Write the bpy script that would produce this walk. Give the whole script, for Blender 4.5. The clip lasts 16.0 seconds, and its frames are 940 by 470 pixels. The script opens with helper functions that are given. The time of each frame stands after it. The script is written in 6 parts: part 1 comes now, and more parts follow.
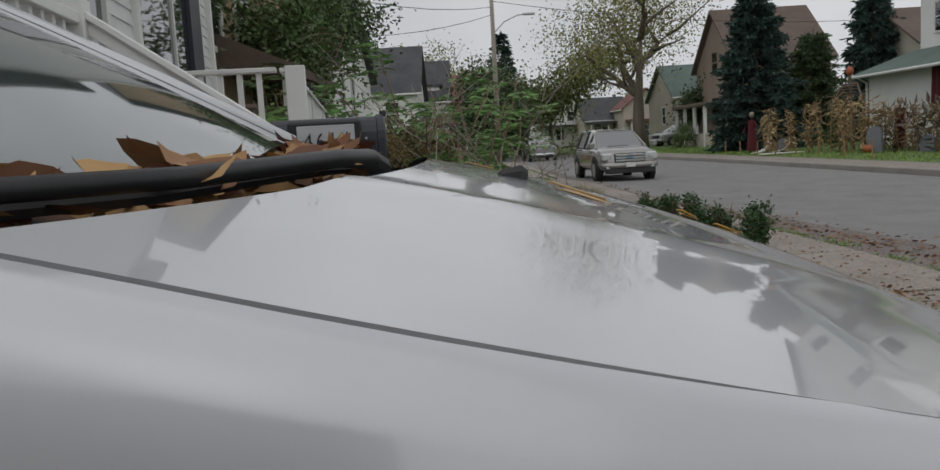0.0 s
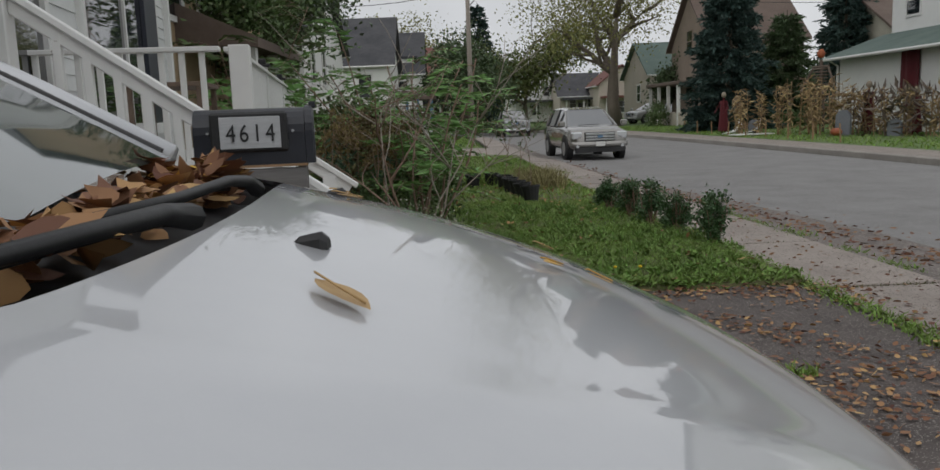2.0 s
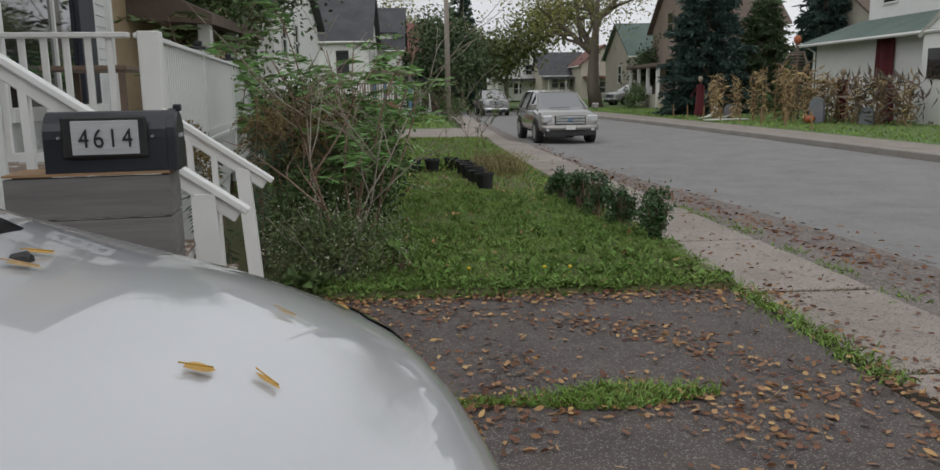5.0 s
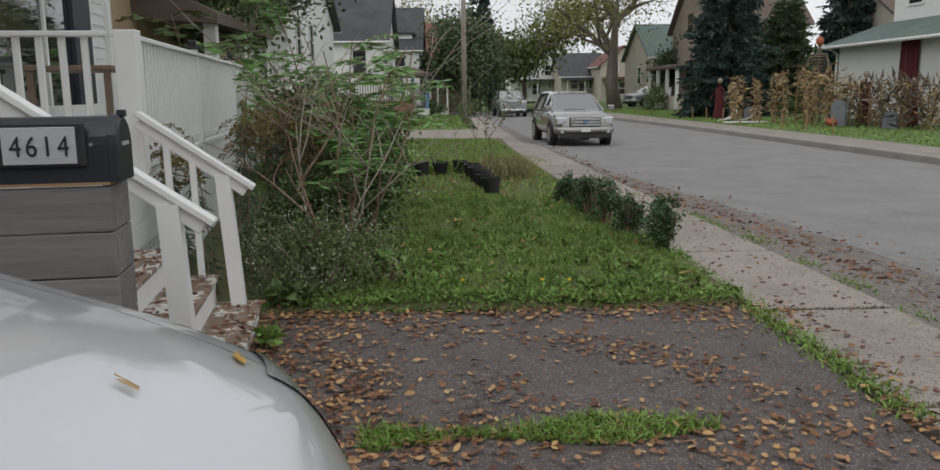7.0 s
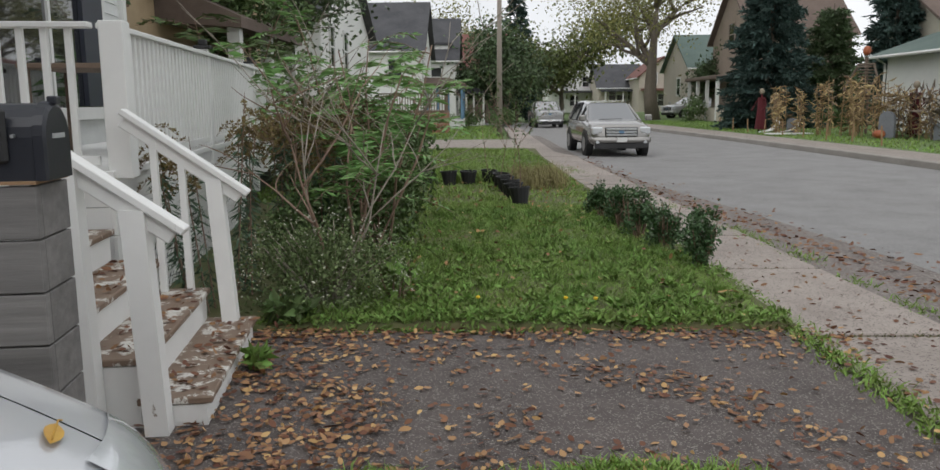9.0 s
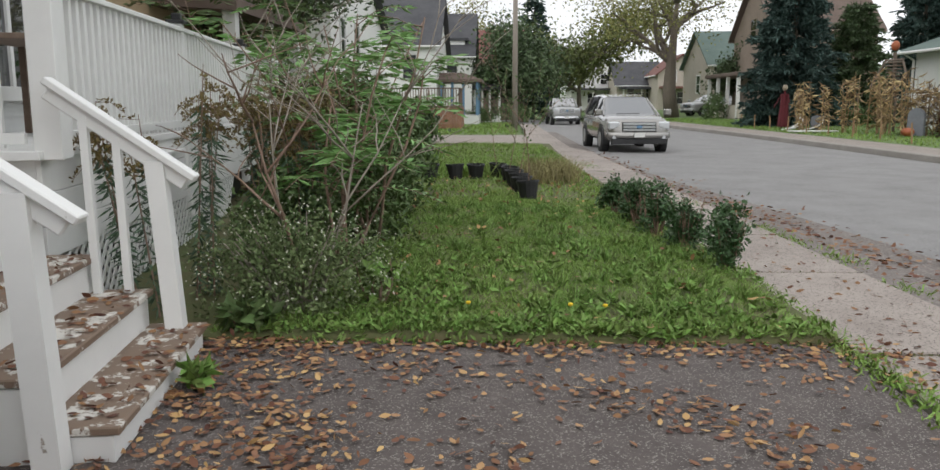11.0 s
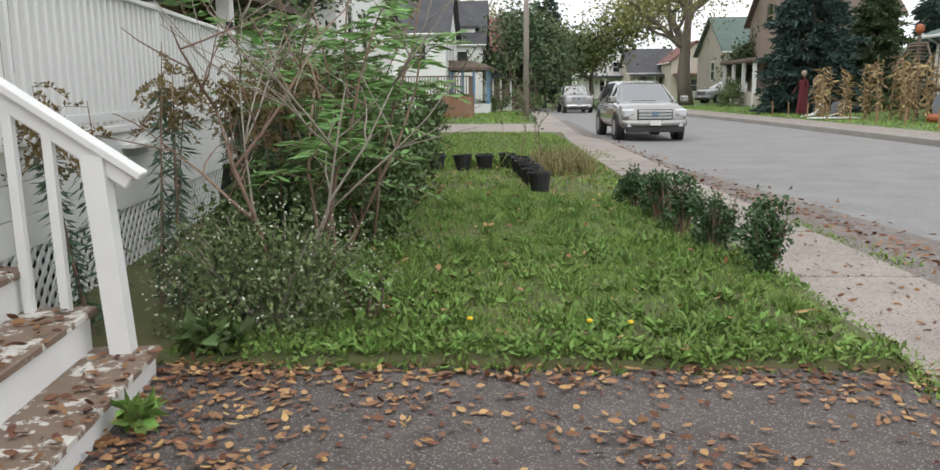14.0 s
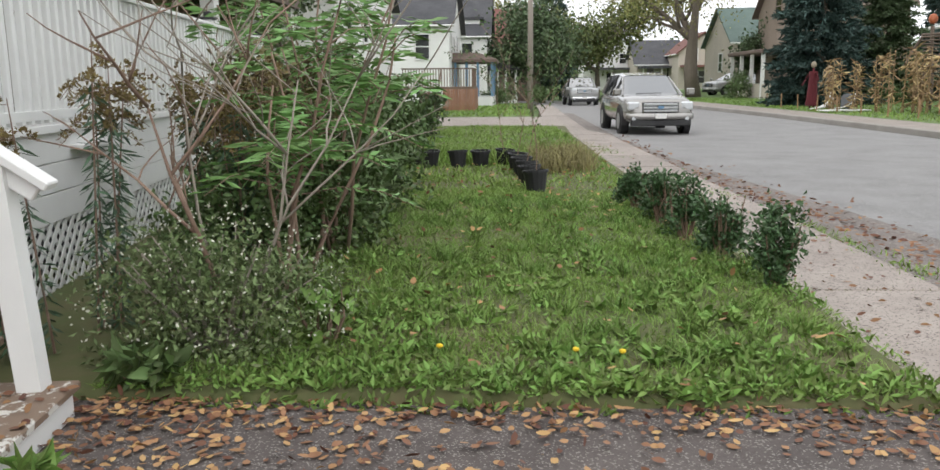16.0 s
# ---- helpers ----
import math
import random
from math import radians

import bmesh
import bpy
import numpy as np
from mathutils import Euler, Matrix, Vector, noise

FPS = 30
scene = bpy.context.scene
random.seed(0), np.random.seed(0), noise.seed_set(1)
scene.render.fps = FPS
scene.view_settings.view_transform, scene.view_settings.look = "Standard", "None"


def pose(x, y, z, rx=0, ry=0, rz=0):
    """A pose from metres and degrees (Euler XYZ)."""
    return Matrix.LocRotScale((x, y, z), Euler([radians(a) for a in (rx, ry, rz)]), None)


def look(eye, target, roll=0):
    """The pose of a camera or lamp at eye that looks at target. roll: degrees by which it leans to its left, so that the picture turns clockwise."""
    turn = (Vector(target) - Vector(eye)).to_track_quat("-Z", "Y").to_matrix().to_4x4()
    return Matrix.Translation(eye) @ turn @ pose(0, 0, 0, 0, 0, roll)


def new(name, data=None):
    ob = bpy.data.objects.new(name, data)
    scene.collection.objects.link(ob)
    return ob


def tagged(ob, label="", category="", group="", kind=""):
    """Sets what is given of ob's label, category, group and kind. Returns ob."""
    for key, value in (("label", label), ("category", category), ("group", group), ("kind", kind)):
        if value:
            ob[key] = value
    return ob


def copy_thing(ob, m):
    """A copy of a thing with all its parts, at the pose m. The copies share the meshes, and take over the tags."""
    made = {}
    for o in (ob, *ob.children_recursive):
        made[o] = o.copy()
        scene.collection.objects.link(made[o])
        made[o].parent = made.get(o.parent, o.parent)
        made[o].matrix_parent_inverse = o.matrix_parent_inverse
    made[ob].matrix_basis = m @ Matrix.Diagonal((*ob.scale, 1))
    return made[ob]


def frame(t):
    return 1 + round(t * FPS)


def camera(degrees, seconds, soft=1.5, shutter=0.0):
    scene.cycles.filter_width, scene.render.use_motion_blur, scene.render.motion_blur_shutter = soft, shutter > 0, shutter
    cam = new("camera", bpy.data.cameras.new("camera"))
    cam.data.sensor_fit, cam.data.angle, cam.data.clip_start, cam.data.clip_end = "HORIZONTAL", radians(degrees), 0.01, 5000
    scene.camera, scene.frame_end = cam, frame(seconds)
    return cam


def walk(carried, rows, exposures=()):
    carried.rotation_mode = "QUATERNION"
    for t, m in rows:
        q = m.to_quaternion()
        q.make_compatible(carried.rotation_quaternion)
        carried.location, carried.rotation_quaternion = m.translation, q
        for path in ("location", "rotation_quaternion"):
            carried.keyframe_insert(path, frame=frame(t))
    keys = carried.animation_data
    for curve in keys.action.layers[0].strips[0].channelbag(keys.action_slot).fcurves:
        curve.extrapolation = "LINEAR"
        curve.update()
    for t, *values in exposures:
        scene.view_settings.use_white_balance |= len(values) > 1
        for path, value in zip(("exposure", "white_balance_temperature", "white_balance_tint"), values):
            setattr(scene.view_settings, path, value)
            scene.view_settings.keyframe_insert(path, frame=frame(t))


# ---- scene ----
cam = camera(59.7, 16.0)
METRES, EYE, TILT, LEAN, TURN = 3.8, 1.33, 6.0, 0.0, 0.0
ROWS = [
    (0.0, 0.0, 0.0, 0.0, -0.71, -12.47, 3.23),
    (0.5, 0.0093, -0.0021, 0.0069, -0.87, -12.48, 3.09),
    (1.0, 0.0209, 0.0052, 0.0148, -1.03, -12.67, 2.9),
    (1.5, 0.0349, 0.0165, 0.017, -1.65, -13.45, 2.51),
    (2.0, 0.0523, 0.0351, 0.0194, -2.22, -14.41, 1.9),
    (2.5, 0.0689, 0.0531, 0.0219, -2.76, -14.99, 1.53),
    (3.0, 0.0822, 0.0623, 0.0261, -3.25, -15.55, 1.2),
    (3.5, 0.1004, 0.0653, 0.0328, -3.44, -15.78, 1.02),
    (4.0, 0.132, 0.0704, 0.0394, -3.41, -15.9, 0.93),
    (4.5, 0.1562, 0.0776, 0.0429, -3.25, -16.03, 0.74),
    (7.0, 0.2262, 0.1711, 0.0407, -1.72, -16.0, 0.51),
    (7.5, 0.243, 0.2003, 0.0343, -0.49, -15.61, 0.46),
    (8.0, 0.2538, 0.227, 0.027, 0.03, -15.43, 0.5),
    (8.5, 0.2609, 0.2585, 0.018, 0.5, -15.29, 0.53),
    (9.0, 0.2652, 0.3083, 0.0033, 0.9, -15.18, 0.57),
    (11.5, 0.3104, 0.5401, -0.0604, 2.47, -15.36, 0.49),
    (12.0, 0.3132, 0.5678, -0.0629, 2.75, -15.41, 0.74),
    (12.5, 0.3123, 0.5961, -0.0688, 2.84, -15.46, 0.8),
    (13.0, 0.3109, 0.6276, -0.075, 2.87, -15.6, 0.81),
    (13.5, 0.3085, 0.6644, -0.0804, 2.83, -15.86, 0.81),
    (14.0, 0.3098, 0.6896, -0.0837, 2.9, -16.04, 0.8),
    (14.5, 0.3199, 0.7222, -0.0876, 2.98, -16.14, 0.77),
    (15.0, 0.3329, 0.7697, -0.0921, 3.05, -16.24, 0.78),
    (15.5, 0.344, 0.8076, -0.096, 3.17, -16.4, 0.83),
    (16.0, 0.346, 0.8303, -0.0957, 3.35, -16.57, 0.94),
]
EXPOSURES = [(0.0, -0.2), (3.5, 0.0), (7.0, 0.22), (9.0, 0.42), (12.0, 0.79), (16.0, 1.05)]
walk(cam, [(t, pose(0, 0, EYE, TILT, LEAN, TURN) @ pose(METRES * x, METRES * y, METRES * z, 90 + pitch, roll, yaw)) for t, x, y, z, yaw, pitch, roll in ROWS], EXPOSURES)


# ---- world and light: overcast ----
world = bpy.data.worlds.new("overcast_sky")
scene.world = world
world.use_nodes = True
wn, wl = world.node_tree.nodes, world.node_tree.links
wn.clear()
w_out, w_bg = wn.new("ShaderNodeOutputWorld"), wn.new("ShaderNodeBackground")
w_sky = wn.new("ShaderNodeTexSky")
w_sky.sky_type, w_sky.sun_disc = "NISHITA", False
w_sky.sun_elevation, w_sky.sun_rotation = radians(52), radians(200)
w_sky.dust_density, w_sky.air_density = 4.0, 1.0
w_hsv = wn.new("ShaderNodeHueSaturation")
w_hsv.inputs["Saturation"].default_value = 0.12
w_co, w_noise, w_ramp = wn.new("ShaderNodeTexCoord"), wn.new("ShaderNodeTexNoise"), wn.new("ShaderNodeValToRGB")
w_noise.inputs["Scale"].default_value, w_noise.inputs["Detail"].default_value = 3.5, 6
w_ramp.color_ramp.elements[0].position, w_ramp.color_ramp.elements[0].color = 0.3, (5.6, 5.8, 6.1, 1)
w_ramp.color_ramp.elements[1].position, w_ramp.color_ramp.elements[1].color = 0.7, (7.6, 7.75, 8.0, 1)
w_mix = wn.new("ShaderNodeMix")
w_mix.data_type = "RGBA"
w_mix.inputs[0].default_value = 0.85
wl.new(w_sky.outputs[0], w_hsv.inputs["Color"])
wl.new(w_co.outputs["Generated"], w_noise.inputs["Vector"])
wl.new(w_noise.outputs[0], w_ramp.inputs[0])
wl.new(w_hsv.outputs[0], w_mix.inputs[6])
wl.new(w_ramp.outputs[0], w_mix.inputs[7])
wl.new(w_mix.outputs[2], w_bg.inputs["Color"])
w_bg.inputs["Strength"].default_value = 0.107
wl.new(w_bg.outputs[0], w_out.inputs[0])
sun = new("sun", bpy.data.lights.new("sun", "SUN"))
sun.data.energy, sun.data.angle, sun.data.color = 0.6, radians(110), (1, 0.97, 0.93)
sun.matrix_world = look((-5, -8, 20), (0, 6, 0))


# ---- materials ----
def mat(name, c1, c2=None, scale=6.0, rough=0.7, metal=0.0, bump=0.0, coat=0.0, big=0.6, stretch=(1, 1, 1), spec=0.5, isl=0.0, obj=0.0, grit=None):
    """Two colours mixed by fine and broad noise, with relief; isl/obj vary the value by island or by object."""
    m = bpy.data.materials.new(name)
    m.use_nodes = True
    n, l = m.node_tree.nodes, m.node_tree.links
    b = n["Principled BSDF"]
    c2 = c2 or tuple(v * 0.8 for v in c1)
    co, mp = n.new("ShaderNodeTexCoord"), n.new("ShaderNodeMapping")
    mp.inputs["Scale"].default_value = stretch
    l.new(co.outputs["Object"], mp.inputs[0])
    t1, t2 = n.new("ShaderNodeTexNoise"), n.new("ShaderNodeTexNoise")
    for t, s, d in ((t1, scale, 8), (t2, scale * 0.09, 4)):
        t.inputs["Scale"].default_value, t.inputs["Detail"].default_value = s, d
        t.inputs["Roughness"].default_value = 0.65
        l.new(mp.outputs[0], t.inputs["Vector"])
    add = n.new("ShaderNodeMix")
    add.inputs[0].default_value = big
    l.new(t1.outputs[0], add.inputs[2])
    l.new(t2.outputs[0], add.inputs[3])
    rmp = n.new("ShaderNodeValToRGB")
    rmp.color_ramp.elements[0].position, rmp.color_ramp.elements[1].position = 0.36, 0.64
    rmp.color_ramp.elements[0].color, rmp.color_ramp.elements[1].color = (*c1, 1), (*c2, 1)
    l.new(add.outputs[0], rmp.inputs[0])
    colour = rmp.outputs[0]
    if grit:
        vor, gr, gm = n.new("ShaderNodeTexVoronoi"), n.new("ShaderNodeValToRGB"), n.new("ShaderNodeMix")
        vor.inputs["Scale"].default_value = grit[0]
        l.new(co.outputs["Object"], vor.inputs["Vector"])
        gr.color_ramp.elements[0].position, gr.color_ramp.elements[1].position = grit[1], grit[1] + 0.02
        gr.color_ramp.elements[0].color, gr.color_ramp.elements[1].color = (1, 1, 1, 1), (0, 0, 0, 1)
        gm.data_type = "RGBA"
        bw = n.new("ShaderNodeSeparateColor")
        l.new(vor.outputs["Color"], bw.inputs[0])
        l.new(bw.outputs[0], gr.inputs[0])
        l.new(gr.outputs[0], gm.inputs[0])
        l.new(colour, gm.inputs[6])
        gm.inputs[7].default_value = (*grit[2], 1)
        colour = gm.outputs[2]
    if isl or obj:
        hs, mr = n.new("ShaderNodeHueSaturation"), n.new("ShaderNodeMapRange")
        src = n.new("ShaderNodeNewGeometry").outputs["Random Per Island"] if isl else n.new("ShaderNodeObjectInfo").outputs["Random"]
        k = isl or obj
        mr.inputs[3].default_value, mr.inputs[4].default_value = 1 - k, 1 + k
        l.new(src, mr.inputs[0])
        l.new(mr.outputs[0], hs.inputs["Value"])
        if isl:
            mh = n.new("ShaderNodeMapRange")
            mh.inputs[3].default_value, mh.inputs[4].default_value = 0.5 - 0.045 * k, 0.5 + 0.035 * k
            l.new(src, mh.inputs[0])
            l.new(mh.outputs[0], hs.inputs["Hue"])
        l.new(colour, hs.inputs["Color"])
        colour = hs.outputs[0]
    l.new(colour, b.inputs["Base Color"])
    b.inputs["Roughness"].default_value, b.inputs["Metallic"].default_value = rough, metal
    b.inputs["Specular IOR Level"].default_value = spec
    if coat:
        b.inputs["Coat Weight"].default_value, b.inputs["Coat Roughness"].default_value = coat, 0.03
    if bump:
        bp = n.new("ShaderNodeBump")
        bp.inputs["Strength"].default_value, bp.inputs["Distance"].default_value = bump, 0.01
        l.new(t1.outputs[0], bp.inputs["Height"])
        l.new(bp.outputs[0], b.inputs["Normal"])
    return m


def peeling(name, paint, under, amount):
    """White paint with flaking patches that show weathered timber."""
    m = mat(name, paint, tuple(v * 0.88 for v in paint), 3, 0.6, bump=0.15)
    n, l = m.node_tree.nodes, m.node_tree.links
    b = n["Principled BSDF"]
    old = b.inputs["Base Color"].links[0].from_socket
    co, t, r, mx = n.new("ShaderNodeTexCoord"), n.new("ShaderNodeTexNoise"), n.new("ShaderNodeValToRGB"), n.new("ShaderNodeMix")
    t.inputs["Scale"].default_value, t.inputs["Detail"].default_value, t.inputs["Roughness"].default_value = 7, 9, 0.7
    l.new(co.outputs["Object"], t.inputs["Vector"])
    r.color_ramp.elements[0].position, r.color_ramp.elements[1].position = amount, amount + 0.02
    r.color_ramp.elements[0].color, r.color_ramp.elements[1].color = (1, 1, 1, 1), (0, 0, 0, 1)
    l.new(t.outputs[0], r.inputs[0])
    mx.data_type = "RGBA"
    l.new(r.outputs[0], mx.inputs[0])
    l.new(old, mx.inputs[6])
    mx.inputs[7].default_value = (*under, 1)
    l.new(mx.outputs[2], b.inputs["Base Color"])
    return m


def glass(name, tint, rough=0.03):
    m = mat(name, tint, tuple(v * 0.7 for v in tint), 1.5, rough, spec=0.9)
    m.node_tree.nodes["Principled BSDF"].inputs["Coat Weight"].default_value = 0.6
    return m


M_ASPHALT = mat("drive_asphalt", (0.068, 0.056, 0.052), (0.118, 0.098, 0.09), 35, 0.9, bump=0.5, grit=(160, 0.1, (0.24, 0.22, 0.2)))
M_ROAD = mat("road_asphalt", (0.165, 0.16, 0.158), (0.245, 0.24, 0.235), 12, 0.9, bump=0.2, grit=(120, 0.12, (0.3, 0.29, 0.28)))
M_CONC = mat("pavement_concrete", (0.25, 0.215, 0.19), (0.36, 0.315, 0.28), 14, 0.9, bump=0.4, obj=0.1, grit=(110, 0.1, (0.12, 0.1, 0.09)))
M_KERB = mat("kerb_concrete", (0.24, 0.22, 0.2), (0.33, 0.31, 0.28), 10, 0.9, bump=0.3)
M_RUBBLE = mat("road_edge_gravel", (0.10, 0.085, 0.075), (0.19, 0.165, 0.15), 18, 0.95, bump=0.6, grit=(70, 0.25, (0.26, 0.23, 0.21)))
M_SOIL = mat("lawn_soil", (0.07, 0.10, 0.028), (0.12, 0.10, 0.05), 9, 0.95, bump=0.5)
M_GROUND = mat("far_lawn_grass", (0.085, 0.15, 0.035), (0.12, 0.17, 0.06), 2, 0.95, bump=0.4)
M_GRASS = mat("grass_blades", (0.135, 0.245, 0.036), (0.215, 0.31, 0.07), 1.2, 0.6, isl=0.4)
M_WEED = mat("weed_leaves", (0.10, 0.19, 0.035), (0.19, 0.29, 0.065), 2, 0.7, isl=0.45)
M_SOILWEED = mat("joint_weeds", (0.09, 0.095, 0.035), (0.15, 0.14, 0.06), 6, 0.9, isl=0.4)
M_FALLEN = mat("fallen_leaves", (0.24, 0.115, 0.05), (0.40, 0.235, 0.11), 3, 0.7, isl=0.6)
M_FALLEN_DARK = mat("fallen_leaves_brown", (0.12, 0.055, 0.03), (0.25, 0.12, 0.06), 3, 0.8, isl=0.5)
M_LEAF_YELLOW = mat("yellow_leaf", (0.62, 0.40, 0.05), (0.5, 0.27, 0.05), 30, 0.5, isl=0.2)
M_LEAF_TAN = mat("tan_leaf", (0.52, 0.36, 0.17), (0.36, 0.22, 0.09), 60, 0.6)
M_PAINT_W = peeling("white_deck_paint", (0.82, 0.82, 0.80), (0.32, 0.28, 0.24), 0.30)
M_PAINT_WORN = peeling("worn_tread_paint", (0.66, 0.64, 0.59), (0.20, 0.14, 0.10), 0.53)
M_SIDING = mat("white_siding", (0.66, 0.67, 0.66), (0.56, 0.57, 0.56), 5, 0.55, bump=0.1, obj=0.04)
M_SIDING_FAR = mat("white_house_siding", (0.78, 0.78, 0.76), (0.7, 0.7, 0.68), 2, 0.7)
M_CREAM = mat("cream_siding", (0.55, 0.52, 0.43), (0.46, 0.43, 0.35), 2, 0.8)
M_TAN_BRICK = mat("tan_brick", (0.38, 0.28, 0.17), (0.46, 0.35, 0.22), 8, 0.85, bump=0.2, obj=0.18)
M_MORTAR = mat("mortar", (0.38, 0.35, 0.31), (0.3, 0.28, 0.25), 20, 0.95)
M_ROOF_DARK = mat("charcoal_shingle", (0.045, 0.046, 0.052), (0.085, 0.085, 0.09), 9, 0.9, bump=0.4)
M_ROOF_RED = mat("maroon_shingle", (0.13, 0.055, 0.045), (0.19, 0.085, 0.07), 8, 0.9, bump=0.3)
M_ROOF_GREEN = mat("green_shingle", (0.085, 0.125, 0.11), (0.13, 0.175, 0.155), 8, 0.9, bump=0.3)
M_ROOF_BROWN = mat("brown_shingle", (0.11, 0.08, 0.065), (0.16, 0.12, 0.1), 8, 0.9, bump=0.3)
M_BROWN_WALL = mat("brown_house_wall", (0.24, 0.19, 0.15), (0.32, 0.26, 0.21), 3, 0.9)
M_STUCCO = mat("beige_stucco", (0.50, 0.45, 0.38), (0.42, 0.38, 0.32), 3, 0.9)
M_DARKBRICK = mat("dark_brick", (0.14, 0.10, 0.085), (0.2, 0.15, 0.12), 6, 0.9)
M_BLUE = mat("blue_trim", (0.10, 0.20, 0.32), (0.14, 0.25, 0.37), 5, 0.6)
M_TRIM = mat("white_trim", (0.72, 0.72, 0.70), (0.62, 0.62, 0.6), 5, 0.6)
M_GLASS_DARK = glass("dark_window_glass", (0.018, 0.02, 0.024))
M_NAVY = mat("navy_door", (0.02, 0.024, 0.036), (0.03, 0.034, 0.05), 4, 0.4)
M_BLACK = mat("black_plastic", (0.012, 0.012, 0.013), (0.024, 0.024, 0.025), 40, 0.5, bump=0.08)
M_RUBBER = mat("black_rubber", (0.014, 0.014, 0.015), (0.025, 0.025, 0.025), 40, 0.75)
M_MAILBOX = mat("mailbox_metal", (0.008, 0.010, 0.016), (0.016, 0.018, 0.026), 25, 0.42, bump=0.05, coat=0.1)
M_PLATE = mat("brushed_plate", (0.40, 0.41, 0.42), (0.55, 0.56, 0.57), 30, 0.5, metal=0.3, stretch=(1, 1, 12))
M_GREYWOOD = mat("weathered_grey_wood", (0.13, 0.125, 0.12), (0.26, 0.25, 0.24), 16, 0.9, bump=0.5, stretch=(0.12, 1, 1.6), obj=0.15)
M_RAWWOOD = mat("raw_wood", (0.36, 0.22, 0.11), (0.2, 0.13, 0.08), 18, 0.8, bump=0.3, stretch=(0.15, 1, 1))
M_CEDAR = mat("cedar_stain", (0.27, 0.135, 0.085), (0.36, 0.19, 0.12), 9, 0.8, stretch=(1, 1, 0.3), obj=0.12)
M_BROWNWOOD = mat("brown_deck_wood", (0.13, 0.09, 0.065), (0.2, 0.145, 0.11), 9, 0.85, obj=0.1)
M_POLE = mat("pole_wood", (0.24, 0.21, 0.18), (0.33, 0.29, 0.25), 12, 0.9, stretch=(1, 1, 0.1), bump=0.2)
M_GALV = mat("galvanised_steel", (0.35, 0.36, 0.37), (0.45, 0.46, 0.47), 15, 0.45, metal=0.8)
M_CARPAINT = mat("silver_white_paint", (0.55, 0.56, 0.58), (0.535, 0.545, 0.57), 300, 0.32, metal=0.25, coat=1.0)
M_SUVPAINT = mat("champagne_grey_paint", (0.29, 0.28, 0.265), (0.27, 0.26, 0.245), 200, 0.25, metal=0.6, coat=1.0)
M_TRUCKPAINT = mat("pale_silver_paint", (0.42, 0.42, 0.42), (0.38, 0.38, 0.38), 200, 0.3, metal=0.4, coat=1.0)
M_CHROME = mat("chrome", (0.62, 0.63, 0.64), (0.55, 0.56, 0.57), 10, 0.15, metal=1.0)
M_LAMP = mat("headlight_glass", (0.62, 0.64, 0.66), (0.5, 0.52, 0.54), 30, 0.12, metal=0.1, coat=1.0)
M_WINDSHIELD = glass("windshield_glass", (0.07, 0.09, 0.085), 0.05)
M_WINDSHIELD.node_tree.nodes["Principled BSDF"].inputs["IOR"].default_value = 2.2
M_CARGLASS = glass("car_window_glass", (0.02, 0.024, 0.026))
M_CARGLASS.node_tree.nodes["Principled BSDF"].inputs["IOR"].default_value = 2.3
M_BARK = mat("tree_bark", (0.11, 0.09, 0.07), (0.19, 0.16, 0.13), 14, 0.95, bump=0.7, stretch=(1, 1, 0.2))
M_STEM = mat("shrub_stem", (0.19, 0.12, 0.085), (0.30, 0.21, 0.16), 25, 0.85, bump=0.3)
M_DRYSTEM = mat("dry_pale_twig", (0.36, 0.32, 0.27), (0.26, 0.22, 0.18), 20, 0.9)
M_SPRUCE = mat("spruce_needles", (0.022, 0.05, 0.042), (0.05, 0.09, 0.075), 2, 0.7, isl=0.4)
M_TREE_G = mat("maple_leaves", (0.09, 0.125, 0.035), (0.16, 0.17, 0.05), 0.5, 0.6, isl=0.4)
M_TREE_Y = mat("autumn_leaves", (0.16, 0.18, 0.05), (0.25, 0.23, 0.065), 0.5, 0.6, isl=0.4)
M_TREE_D = mat("dark_leaves", (0.045, 0.08, 0.03), (0.085, 0.125, 0.05), 0.6, 0.6, isl=0.4)
M_SUMAC = mat("sumac_leaves", (0.11, 0.24, 0.055), (0.19, 0.34, 0.10), 1.5, 0.5, isl=0.3)
M_BUSH = mat("bush_leaves", (0.06, 0.11, 0.03), (0.11, 0.16, 0.05), 2, 0.6, isl=0.4)
M_REDBUSH = mat("reddish_bush_leaves", (0.15, 0.095, 0.045), (0.10, 0.115, 0.04), 2, 0.7, isl=0.4)
M_GOLDROD = mat("goldenrod_plumes", (0.20, 0.15, 0.045), (0.15, 0.115, 0.05), 8, 0.8, isl=0.3)
M_RODLEAF = mat("goldenrod_leaves", (0.05, 0.10, 0.055), (0.085, 0.14, 0.075), 3, 0.6, isl=0.3)
M_ASTER = mat("aster_leaves", (0.10, 0.15, 0.05), (0.165, 0.21, 0.085), 3, 0.7, isl=0.35)
M_ASTERFLOWER = mat("white_aster_flowers", (0.55, 0.55, 0.46), (0.42, 0.42, 0.32), 5, 0.7, isl=0.2)
M_BOXWOOD = mat("boxwood_leaves", (0.04, 0.09, 0.032), (0.08, 0.15, 0.05), 4, 0.5, isl=0.4)
M_CORN = mat("dry_corn", (0.30, 0.21, 0.10), (0.42, 0.31, 0.17), 3, 0.8, isl=0.45)
M_POT = mat("black_pot", (0.013, 0.013, 0.015), (0.022, 0.022, 0.024), 20, 0.6)
M_BONE = mat("bone_plastic", (0.30, 0.26, 0.19), (0.20, 0.16, 0.12), 10, 0.6)
